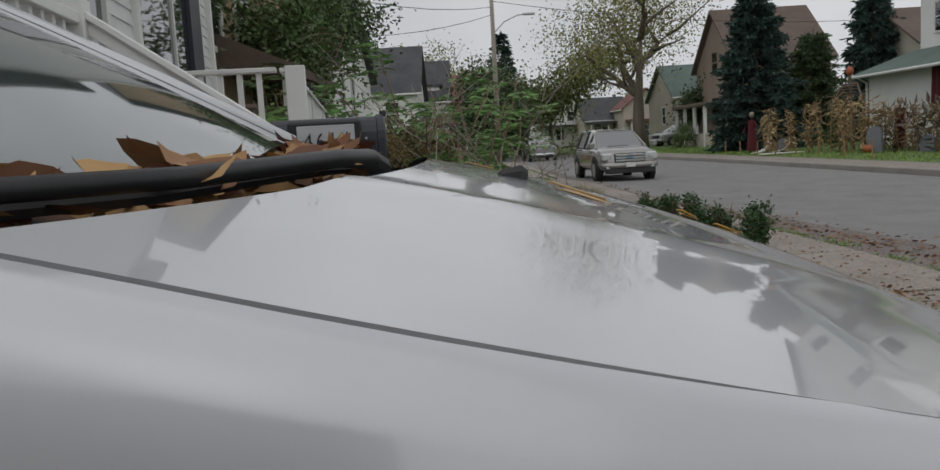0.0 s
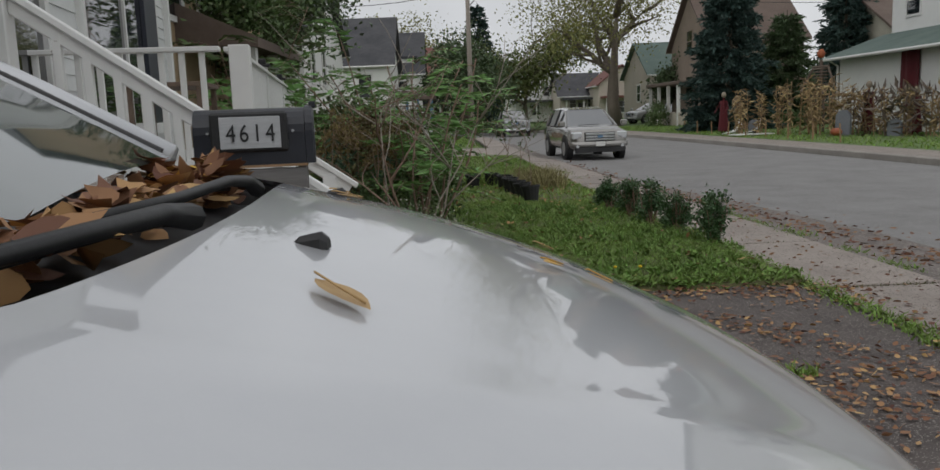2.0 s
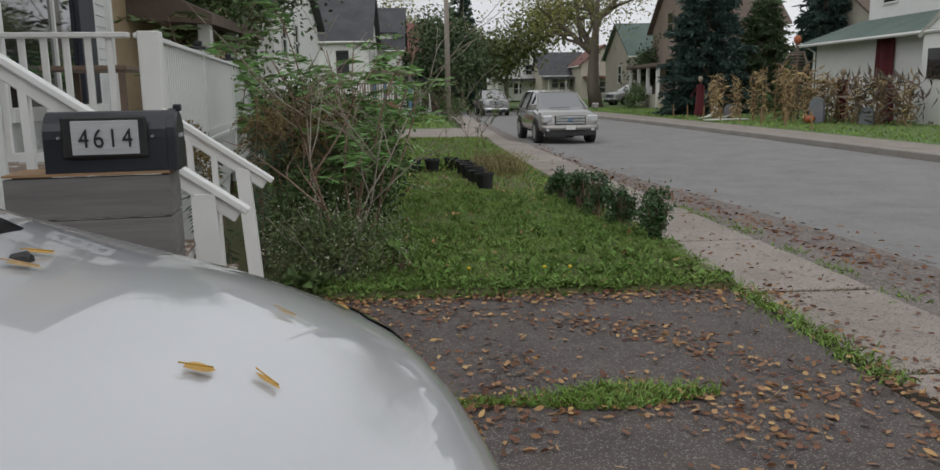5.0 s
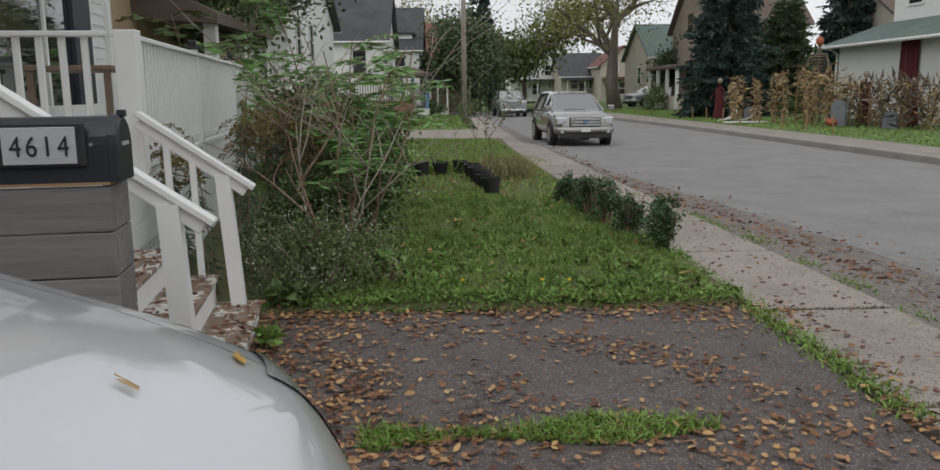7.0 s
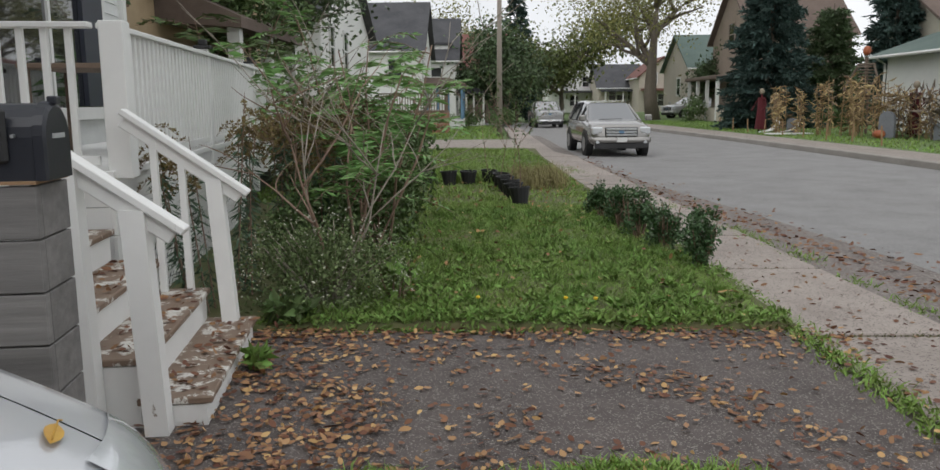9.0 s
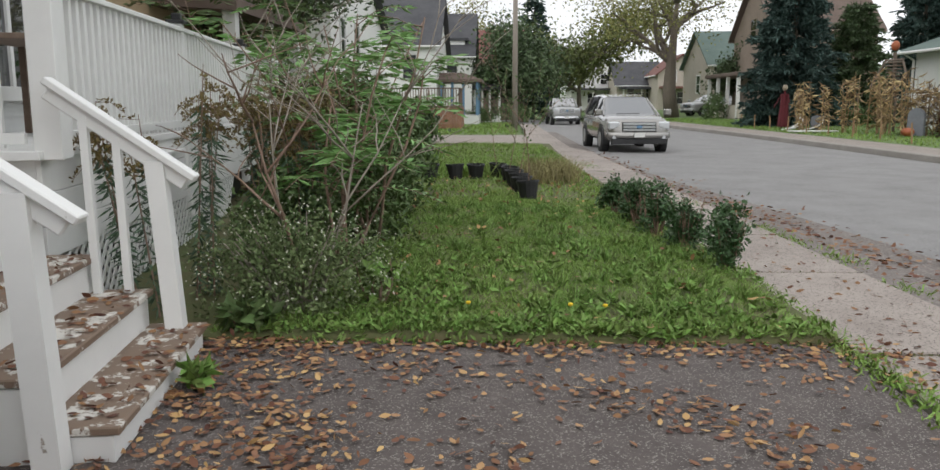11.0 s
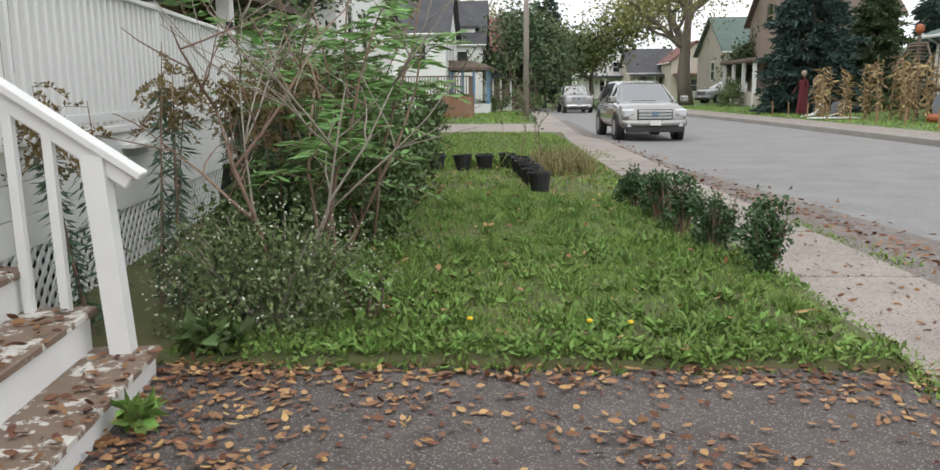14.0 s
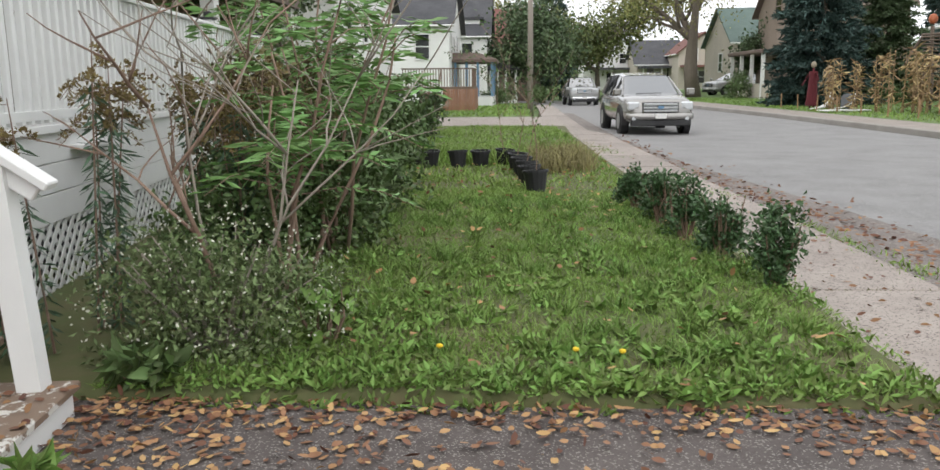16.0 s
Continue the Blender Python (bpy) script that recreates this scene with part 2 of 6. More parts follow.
M_PUMPKIN = mat("orange_plastic", (0.30, 0.07, 0.03), (0.38, 0.12, 0.04), 6, 0.5)
M_MAROON = mat("maroon_cloth", (0.11, 0.012, 0.018), (0.07, 0.01, 0.014), 5, 0.9)
M_GREYSTONE = mat("grey_foam_stone", (0.16, 0.17, 0.19), (0.22, 0.23, 0.25), 12, 0.9)
M_WHITE = mat("white_plastic", (0.68, 0.68, 0.66), (0.6, 0.6, 0.58), 6, 0.6)
M_YELLOWFL = mat("dandelion_yellow", (0.8, 0.55, 0.02), (0.7, 0.45, 0.02), 9, 0.7)


# ---- mesh helpers ----
def obj_from(name, bm, material, parent=None, label="", smooth=False):
    me = bpy.data.meshes.new(name)
    bm.normal_update()
    bm.to_mesh(me)
    bm.free()
    if smooth:
        me.polygons.foreach_set("use_smooth", [True] * len(me.polygons))
    for m in material if isinstance(material, (list, tuple)) else [material]:
        me.materials.append(m)
    ob = new(name, me)
    if parent:
        ob.parent = parent
    if label:
        ob["label"] = label
    return ob


part = obj_from


def piece(name, me, parent, m):
    ob = new(name, me)
    ob.parent, ob.matrix_basis = parent, m
    return ob


def empty(name, m, label, category, group=""):
    ob = new(name)
    ob.empty_display_size = 0.1
    ob.matrix_basis = m
    return tagged(ob, label, category, group)


def box(lo, hi, bm=None, bevel=0.0, m=None):
    own = bmesh.new()
    c = [(a + b) / 2 for a, b in zip(lo, hi)]
    s = [abs(b - a) for a, b in zip(lo, hi)]
    bmesh.ops.create_cube(own, size=1, matrix=Matrix.Translation(c) @ Matrix.Diagonal((*s, 1)))
    if bevel:
        bmesh.ops.bevel(own, geom=own.edges[:], offset=bevel, segments=1, affect="EDGES", profile=0.5)
    if m is not None:
        own.transform(m)
    if bm is None:
        return own
    tmp = bpy.data.meshes.new("tmp")
    own.to_mesh(tmp)
    own.free()
    bm.from_mesh(tmp)
    bpy.data.meshes.remove(tmp)
    return bm


def tube(points, radii, bm=None, seg=6):
    bm = bm or bmesh.new()
    rings = []
    pts = [Vector(p) for p in points]
    for i, p in enumerate(pts):
        d = (pts[min(i + 1, len(pts) - 1)] - pts[max(i - 1, 0)]).normalized()
        a = d.orthogonal().normalized() if abs(d.z) > 0.9 else d.cross(Vector((0, 0, 1))).normalized()
        b = d.cross(a)
        r = radii[i] if isinstance(radii, (list, tuple)) else radii
        rings.append([bm.verts.new(p + (a * math.cos(k * math.tau / seg) + b * math.sin(k * math.tau / seg)) * r) for k in range(seg)])
    for q, r in zip(rings, rings[1:]):
        for k in range(seg):
            bm.faces.new((q[k], q[(k + 1) % seg], r[(k + 1) % seg], r[k]))
    bm.faces.new(rings[0][::-1])
    bm.faces.new(rings[-1])
    return bm


def loft(sections, cap=True, bm=None):
    bm = bm or bmesh.new()
    rows = [[bm.verts.new(p) for p in s] for s in sections]
    n = len(rows[0])
    for q, r in zip(rows, rows[1:]):
        for k in range(n):
            bm.faces.new((q[k], q[(k + 1) % n], r[(k + 1) % n], r[k]))
    if cap:
        bm.faces.new(rows[0][::-1])
        bm.faces.new(rows[-1])
    bmesh.ops.recalc_face_normals(bm, faces=bm.faces[:])
    return bm


def sheet(fn, us, vs, bm=None):
    bm = bm or bmesh.new()
    g = [[bm.verts.new(fn(u, v)) for v in vs] for u in us]
    for i in range(len(us) - 1):
        for j in range(len(vs) - 1):
            bm.faces.new((g[i][j], g[i + 1][j], g[i + 1][j + 1], g[i][j + 1]))
    return bm


def mesh_np(name, verts, faces, material, parent=None, label=""):
    """A mesh from arrays: verts (n, 3), faces (m, k)."""
    me = bpy.data.meshes.new(name)
    k = faces.shape[1]
    me.vertices.add(len(verts))
    me.vertices.foreach_set("co", np.ascontiguousarray(verts, dtype=np.float32).ravel())
    me.loops.add(faces.size)
    me.loops.foreach_set("vertex_index", np.ascontiguousarray(faces, dtype=np.int32).ravel())
    me.polygons.add(len(faces))
    me.polygons.foreach_set("loop_start", np.arange(0, faces.size, k, dtype=np.int32))
    me.update(calc_edges=True)
    me.validate()
    me.materials.append(material)
    ob = new(name, me)
    if parent:
        ob.parent = parent
    if label:
        ob["label"] = label
    return ob


RNG = np.random.default_rng(7)


def unit(v):
    return v / np.maximum(np.linalg.norm(v, axis=1, keepdims=True), 1e-6)


def leaves(centres, length, width, direction=None, spread=1.0, curl=0.15):
    """Leaf blades, each a bent diamond of four points; direction is the way that they point."""
    n = len(centres)
    d = RNG.normal(size=(n, 3)) * spread
    if direction is not None:
        d = d + direction
    d = unit(d)
    s = unit(np.cross(d, RNG.normal(size=(n, 3))))
    up = np.cross(d, s)
    ln = (length * RNG.uniform(0.6, 1.3, n))[:, None]
    wd = (width * RNG.uniform(0.7, 1.2, n))[:, None]
    a = centres
    b = centres + d * ln * 0.5 + s * wd * 0.5 + up * ln * curl
    c = centres + d * ln
    e = centres + d * ln * 0.5 - s * wd * 0.5 + up * ln * curl
    v = np.stack([a, b, c, e], 1).reshape(-1, 3)
    i = np.arange(n)[:, None] * 4
    f = np.concatenate([np.concatenate([i, i + 1, i + 2], 1), np.concatenate([i, i + 2, i + 3], 1)], 0)
    return v, f


def leaf_shapes(centres, length, width, direction, spread=1.0, curl=0.25):
    """Rounded leaf blades of eight points, cupped across and curled along."""
    n = len(centres)
    d = unit(RNG.normal(size=(n, 3)) * spread + direction)
    s = unit(np.cross(d, RNG.normal(size=(n, 3)) * 0.6 + np.array([0, 0, 1.0])))
    up = np.cross(s, d)
    ln = (length * RNG.uniform(0.55, 1.3, n))[:, None]
    wd = (width * RNG.uniform(0.7, 1.25, n))[:, None]
    cl = (curl * RNG.uniform(-0.3, 1.6, n))[:, None]
    rows = []
    for u, w in ((0, 0), (0.22, 0.38), (0.5, 0.5), (0.8, 0.3), (1, 0), (0.8, -0.3), (0.5, -0.5), (0.22, -0.38)):
        rows.append(centres + d * ln * u + s * wd * w + up * ln * cl * ((u - 0.45) ** 2 * 1.6 + w * w * 0.9))
    v = np.stack(rows, 1).reshape(-1, 3)
    i = np.arange(n)[:, None] * 8
    tri = [(0, 1, 7), (1, 2, 6), (1, 6, 7), (2, 3, 5), (2, 5, 6), (3, 4, 5)]
    return v, np.concatenate([np.concatenate([i + a, i + c, i + e], 1) for a, c, e in tri], 0)


def merge(*sets):
    vs, fs, k = [], [], 0
    for v, f in sets:
        vs.append(v)
        fs.append(f + k)
        k += len(v)
    return np.concatenate(vs), np.concatenate(fs)


def blob_points(n, centre, radii, shell=0.5):
    d = unit(RNG.normal(size=(n, 3)))
    r = (shell + (1 - shell) * RNG.uniform(0, 1, n))[:, None]
    return np.array(centre) + d * r * np.array(radii)


def lerp_row(table, x):
    xs, ys = zip(*table)
    return float(np.interp(x, xs, ys))


def smooth(a, b, x):
    k = min(1, max(0, (x - a) / (b - a)))
    return k * k * (3 - 2 * k)


# ---- ground, road, pavements ----
NEAR_EDGE = [(-60, 5.2), (0, 4.85), (9, 4.6), (12, 4.3), (17, 3.65), (24, 3.25), (37, 3.2), (48, 3.4), (60, 3.4), (80, 0.5), (110, -8), (160, -30)]
FAR_EDGE = [(-60, 11.6), (10, 11.4), (22, 11.1), (31, 10.8), (42, 10.3), (52, 9.9), (65, 8.8), (80, 6.2), (110, -2.3), (160, -24)]


def ground_z(x, y):
    left = 1 - smooth(5, 13, x)
    fall = 0.011 * max(0, y - 35) * left * (1 - smooth(70, 140, y) * 0.8)
    rise = 0.004 * max(0, min(y, 80) - 20) * smooth(12, 20, x)
    return -fall + rise


def road_strip(name, e1, e2, off1, off2, z1, z2, material, label, y0, y1, step, across=2):
    ys = np.arange(y0, y1 + 0.01, step)

    def at(y, k):
        x = lerp_row(e1, y) * (1 - k) + lerp_row(e2, y) * k
        x += off1 * (1 - k) + off2 * k
        return (x, y, ground_z(x, y) + z1 * (1 - k) + z2 * k)
    return tagged(part(name, sheet(at, list(ys), [j / across for j in range(across + 1)]), material, smooth=True), label, "ground", kind="structure")


xs = [-2500, -600, -150, -60, -30, -20, -12, -8, -5, -3, -1, 1, 3, 5, 7, 9, 10, 11, 12, 13, 14, 16, 18, 20, 24, 30, 40, 60, 150, 600, 2500]
ys = [-2500, -600, -100, -20, 0, 5, 10, 15, 20, 25, 30, 35, 40, 45, 50, 55, 60, 70, 80, 90, 110, 140, 300, 900, 2500]
tagged(part("ground", sheet(lambda x, y: (x, y, ground_z(x, y) - 0.17), xs, ys), M_GROUND, smooth=True), "grassy ground that runs on to the horizon", "ground", kind="structure")
road_strip("road", NEAR_EDGE, FAR_EDGE, 0.0, 0.0, -0.07, -0.11, M_ROAD, "worn grey asphalt street that bends away", -58, 156, 2, 6)
road_strip("verge", NEAR_EDGE, NEAR_EDGE, -0.75, 0.42, 0.004, -0.066, M_RUBBLE, "crumbling leaf-strewn gravel edge of the street", -20, 40, 1, 3)
road_strip("far_pavement", FAR_EDGE, FAR_EDGE, 0.16, 1.7, 0.03, 0.05, M_CONC, "pale concrete pavement across the street", -30, 70, 2)
road_strip("far_lawn", FAR_EDGE, FAR_EDGE, 1.7, 22, 0.045, 0.2, M_GROUND, "mown front lawns across the street", -30, 90, 2, 12)


def kerb():
    def at(y, k):
        w, z = [(0, -0.14), (0.0, 0.03), (0.03, 0.055), (0.15, 0.055), (0.16, -0.12)][k]
        x = lerp_row(FAR_EDGE, y) + w
        return (x, y, ground_z(x, y) + z)
    tagged(part("far_kerb", sheet(at, list(np.arange(-30, 71, 2.0)), range(5)), M_KERB), "weathered concrete kerb across the street", "kerb", kind="structure")


kerb()
tagged(part("driveway", sheet(lambda x, y: (x, y, 0.006 * math.sin(x * 3) * math.sin(y * 2.3) - 0.0), [-8, -4, -2, -1, 0, 0.5, 1, 1.5, 2, 2.5, 3.0 - 0.02], [-6, -2, 0, 1, 2, 3, 3.5, 4, 4.5, 5, 5.5, 6, 6.35]), M_ASPHALT, smooth=True), "dark worn asphalt driveway strewn with dry leaves", "driveway", kind="structure")


def lawn_z(x, y):
    return -0.08 * (y < 6.32) + 0.03 + 0.05 * smooth(6.3, 7.6, y) * (1 - smooth(2.2, 2.9, x)) + 0.012 * math.sin(x * 2.1 + y) + ground_z(x, y)


def lawn_right(y):
    return 3.0 - 0.03 * (y - 6.7) + (0.2 * (y - 22) / 5 if y > 22 else 0)


tagged(part("lawn", sheet(lambda u, y: (-9 + u * (lawn_right(y) + 9), y, lawn_z(-9 + u * (lawn_right(y) + 9), y)), [i / 24 for i in range(25)], [6.3, 6.34, 6.6, 7, 7.5, 8, 9, 10, 11, 12, 14, 16, 18, 20, 22, 24, 26.5]), M_SOIL, smooth=True), "patchy green lawn with clover and weeds", "lawn", kind="structure")
tagged(part("far_drive", sheet(lambda x, y: (x, y, ground_z(x, y) + 0.03), [-9, -4, -1, 1.4, 2.6], [26.6, 28, 30.5, 33.4]), M_CONC), "pale concrete neighbour driveway", "driveway", kind="structure")
tagged(part("lawn_beyond", sheet(lambda x, y: (x, y, ground_z(x, y) + 0.03), [-20, -12, -8, -4, -2, 0, 1.8], [33.5, 36, 40, 44, 50, 58, 66]), M_GROUND), "neighbouring green front lawns", "lawn", kind="structure")


# ---- leaf and grass stuff ----
def fallen(name, n, xy, z, size, material, label, flat=0.35):
    p = np.concatenate([xy, np.full((n, 1), 0.0)], 1)
    p[:, 2] = z if np.isscalar(z) else z
    d = RNG.normal(size=(n, 3)) * np.array([1, 1, flat * 0.3])
    v, f = leaf_shapes(p, size, size * 0.52, d * 3, 0.3, 0.22)
    v = v.reshape(n, 8, 3)
    v[:, :, 2] = np.maximum(v[:, :, 2], p[:, None, 2] - 0.002) + np.abs(RNG.normal(0, 0.004, (n, 1)))
    return tagged(mesh_np(name, v.reshape(-1, 3), f, material), label, "leaves", kind="stuff")


def scatter(n, x0, x1, y0, y1, density=None):
    out = []
    while len(out) < n:
        x, y = RNG.uniform(x0, x1), RNG.uniform(y0, y1)
        if density is None or RNG.uniform() < density(x, y):
            out.append((x, y))
    return np.array(out)


def patchy(x, y):
    k = noise.noise(Vector((x * 1.6, y * 1.6, 3.0))) * 0.5 + 0.5
    near_edge = math.exp(-((y - 6.2) / 0.2) ** 2) * 0.6 + math.exp(-((y - 4.15) / 0.25) ** 2) * 0.45
    steps = math.exp(-((x + 0.15) / 0.5) ** 2) * 0.5
    return min(1, max(0.03, (k - 0.42) * 2.2) * 0.8 + near_edge + steps)


fallen("fallen_leaves", 4200, scatter(4200, -0.9, 3.3, 1.4, 6.35, patchy), 0.012, 0.05, M_FALLEN, "dry orange-brown leaves scattered over the driveway")
fallen("brown_leaves", 2600, scatter(2600, -0.8, 3.4, 1.4, 6.4, patchy), 0.01, 0.05, M_FALLEN_DARK, "curled dark brown leaves on the driveway")
xy = scatter(3600, 0, 1, 2, 24)
xy[:, 0] = [lerp_row(NEAR_EDGE, y) - 0.65 + abs(k) * 0.6 for k, y in zip(RNG.normal(0, 0.8, len(xy)), xy[:, 1])]
fallen("gutter_leaves", 3600, xy, np.array([ground_z(a, b) - 0.03 for a, b in xy]), 0.07, M_FALLEN_DARK, "brown leaves gathered along the street edge")
xy = scatter(420, -0.6, 2.9, 6.4, 15.5)
fallen("lawn_leaves", 420, xy, np.array([lawn_z(a, b) + 0.05 for a, b in xy]), 0.06, M_FALLEN, "tan leaves lying in the grass", 1.5)


def blades(n, xy, z, height, width, lean=0.5):
    p = np.concatenate([xy, z[:, None]], 1)
    d = RNG.normal(size=(n, 3)) * lean
    d[:, 2] = 1
    d = unit(d)
    s = unit(np.cross(d, RNG.normal(size=(n, 3)))) * (width * RNG.uniform(0.6, 1.3, n))[:, None]
    h = (height * RNG.uniform(0.5, 1.4, n))[:, None]
    bend = RNG.normal(size=(n, 3)) * h * 0.25
    bend[:, 2] = -np.abs(bend[:, 2])
    v = np.stack([p - s, p + s, p + d * h * 0.6 + s * 0.7, p + d * h * 0.6 - s * 0.7, p + d * h + bend], 1).reshape(-1, 3)
    i = np.arange(n)[:, None] * 5
    f = np.concatenate([np.concatenate([i, i + 1, i + 2], 1), np.concatenate([i, i + 2, i + 3], 1), np.concatenate([i + 3, i + 2, i + 4], 1)], 0)
    return v, f


def lawn_mask(x, y):
    if x > 2.95 - 0.035 * (y - 6.7) or (x < -0.5 and y < 9):
        return 0
    return 0.35 + 0.65 * smooth(-0.15, 0.25, noise.noise(Vector((x * 1.3, y * 1.3, 8))))


xy = scatter(75000, -1.2, 2.98, 6.4, 12.5, lawn_mask)
tagged(mesh_np("grass", *blades(len(xy), xy, np.array([lawn_z(a, b) - 0.01 for a, b in xy]), 0.06, 0.0034, 0.7), M_GRASS), "short green lawn grass", "grass", kind="stuff")
xy = scatter(26000, -3, 2.7, 12.5, 26, lawn_mask)
tagged(mesh_np("grass", *blades(len(xy), xy, np.array([lawn_z(a, b) - 0.01 for a, b in xy]), 0.09, 0.008), M_GRASS), "green lawn grass further along", "grass", kind="stuff")
xy = scatter(6500, -8, 1.8, 33.6, 62)
tagged(mesh_np("grass", *blades(len(xy), xy, np.array([ground_z(a, b) + 0.02 for a, b in xy]), 0.12, 0.03), M_GRASS), "grass of the neighbouring lawns", "grass", kind="stuff")
xy = scatter(14000, 1.8, 10, 20, 60)
xy[:, 0] = [lerp_row(FAR_EDGE, y) + x for x, y in xy]
tagged(mesh_np("grass", *blades(len(xy), xy, np.array([ground_z(a, b) + 0.05 for a, b in xy]), 0.10, 0.02), M_GRASS), "grass of the lawn across the street", "grass", kind="stuff")


def weed_edge(x, y):
    if y < 6.25 + 0.12 * noise.noise(Vector((x * 3, 0, 1))):
        return 0
    return 0.9 if y < 6.55 else 0.5 * smooth(0, 0.3, noise.noise(Vector((x * 2, y * 2, 4))))


xy = scatter(5000, -0.3, 3.0, 6.2, 9.0, weed_edge)
p = np.concatenate([xy, np.array([[lawn_z(a, b) + 0.01] for a, b in xy])], 1)
p[:, 2] += RNG.uniform(0, 0.05, len(p))
tagged(mesh_np("weeds", *leaves(p, 0.055, 0.022, np.array([0, 0, 0.4])), M_WEED), "broad-leaved weeds at the lawn's edge", "weeds", kind="stuff")


xy = scatter(2600, 0, 1, 4.2, 10)
xy[:, 0] = [3.0 - 0.03 * (y - 6.7) + k for k, y in zip(RNG.normal(0, 0.06, len(xy)), xy[:, 1])]
tagged(mesh_np("weeds", *blades(len(xy), xy, np.full(len(xy), 0.0), 0.06, 0.006, 0.9), M_GRASS), "grass growing beside the pavement", "grass", kind="stuff")
xy = scatter(1700, 0.45, 2.1, 3.98, 4.35, lambda x, y: 1 if abs(y - 4.13 - 0.1 * (x - 1) * 0.5) < 0.09 + 0.06 * math.sin(x * 5) else 0)
tagged(mesh_np("grass_tuft", *blades(len(xy), xy, np.full(len(xy), 0.005), 0.075, 0.005, 0.9), M_GRASS), "grass grown through a crack in the driveway", "grass", kind="stuff")
clump = RNG.uniform(3, 20, 34)
xy = np.stack([np.zeros(1870), np.repeat(clump, 55) + RNG.normal(0, 0.12, 1870)], 1)
xy[:, 0] = [lerp_row(NEAR_EDGE, y) - 0.62 + k for k, y in zip(RNG.normal(0, 0.09, len(xy)), xy[:, 1])]
tagged(mesh_np("grass", *blades(len(xy), xy, np.array([ground_z(a, b) - 0.02 for a, b in xy]), 0.07, 0.006, 0.9), M_GRASS), "tufts between pavement and street", "grass", kind="stuff")

xy = np.concatenate([np.stack([RNG.uniform(2.95, 3.95, 150), np.full(150, j) + RNG.normal(0, 0.018, 150)], 1) for j in (4.35, 6.15, 8.2, 10.0, 11.9)])
tagged(mesh_np("weeds", *blades(len(xy), xy, np.full(len(xy), 0.0), 0.035, 0.004, 1.2), M_SOILWEED), "olive moss and weeds in the pavement joints", "weeds", kind="stuff")
tufts = scatter(150, 0.1, 2.8, 6.6, 11.5)
xy = np.repeat(tufts, 45, 0) + RNG.normal(0, 0.035, (150 * 45, 2))
tagged(mesh_np("grass_tuft", *blades(len(xy), xy, np.array([lawn_z(a, c) for a, c in xy]), 0.12, 0.0045, 0.6), M_WEED), "longer bright tufts in the lawn", "grass", kind="stuff")

# flat rosettes of broad leaves towards the lawn's edge
def rosette_mask(x, y):
    return math.exp(-max(0, y - 6.45) / 0.7) * (0.4 + 0.6 * smooth(-0.2, 0.3, noise.noise(Vector((x * 1.7, y * 1.7, 2)))))


heads = scatter(130, 0.25, 2.9, 6.36, 9.0, rosette_mask)
pts, dirs = [], []
for hx, hy in heads:
    for k in range(11):
        a = RNG.uniform(0, math.tau)
        pts.append((hx + 0.01 * math.cos(a), hy + 0.01 * math.sin(a), lawn_z(hx, hy) + 0.015))
        dirs.append((math.cos(a) * 3, math.sin(a) * 3, RNG.uniform(0.6, 2.6)))
tagged(mesh_np("weeds", *leaf_shapes(np.array(pts), 0.075, 0.026, np.array(dirs), 0.3, -0.5), M_WEED), "bright dandelion and plantain rosettes in the lawn", "weeds", kind="stuff")
# leaves lying on the pavement
xy = scatter(300, 3.05, 3.95, 2.0, 14)
fallen("pavement_leaves", 300, xy, np.array([ground_z(a, b) + 0.022 for a, b in xy]), 0.05, M_FALLEN_DARK, "brown leaf litter on the pavement slabs")

# ---- the parked silver car ----
CAR_Y, CAR_W = 1.27, 1.0
CAR_POSE = Matrix.Translation((0, 1.27, 0)) @ Matrix.Rotation(radians(-6), 4, "Z") @ Matrix.Translation((0, -1.27, 0))
FAR_FLANK = 2.52


def gap_line(x):
    """Where the near shut line between hood and fender runs."""
    if x < 0:
        return 0.27
    return 0.27 - 0.038 * x + 1.11 * x * x if x < 0.4 else 0.433 + 0.6 * (x - 0.4)


def nose_start(y):
    return 0.705 - 0.223 * abs((y - 0.84) / 1.238) ** 2.5


def skin(x, y):
    """Height of the body's upper skin."""
    v = (y - 0.84) / 1.238
    z = 1.3067 - 0.22 * x - 0.231 * max(0, x) ** 2 - 0.032 * x * v * v - 0.081 * v * v - 0.029 * v ** 4
    z -= 0.525 * (max(0, x - nose_start(y)) / 0.25) ** 2.5
    z -= 0.34 * (max(0, gap_line(x) - 0.015 - y) / 0.085) ** 1.9
    return z - 0.22 * (max(0, y - 2.38) / 0.14) ** 2


def car_skin(x, v):
    y = CAR_Y + v * CAR_W
    return (x, y, skin(x, y))


def rear_edge(y):
    q = min(y, 1.95) - 1.27
    return -0.062 - 0.19 * q - 0.115 * q * q + 0.10 * q ** 3 - 1.2 * max(0, y - 1.95)


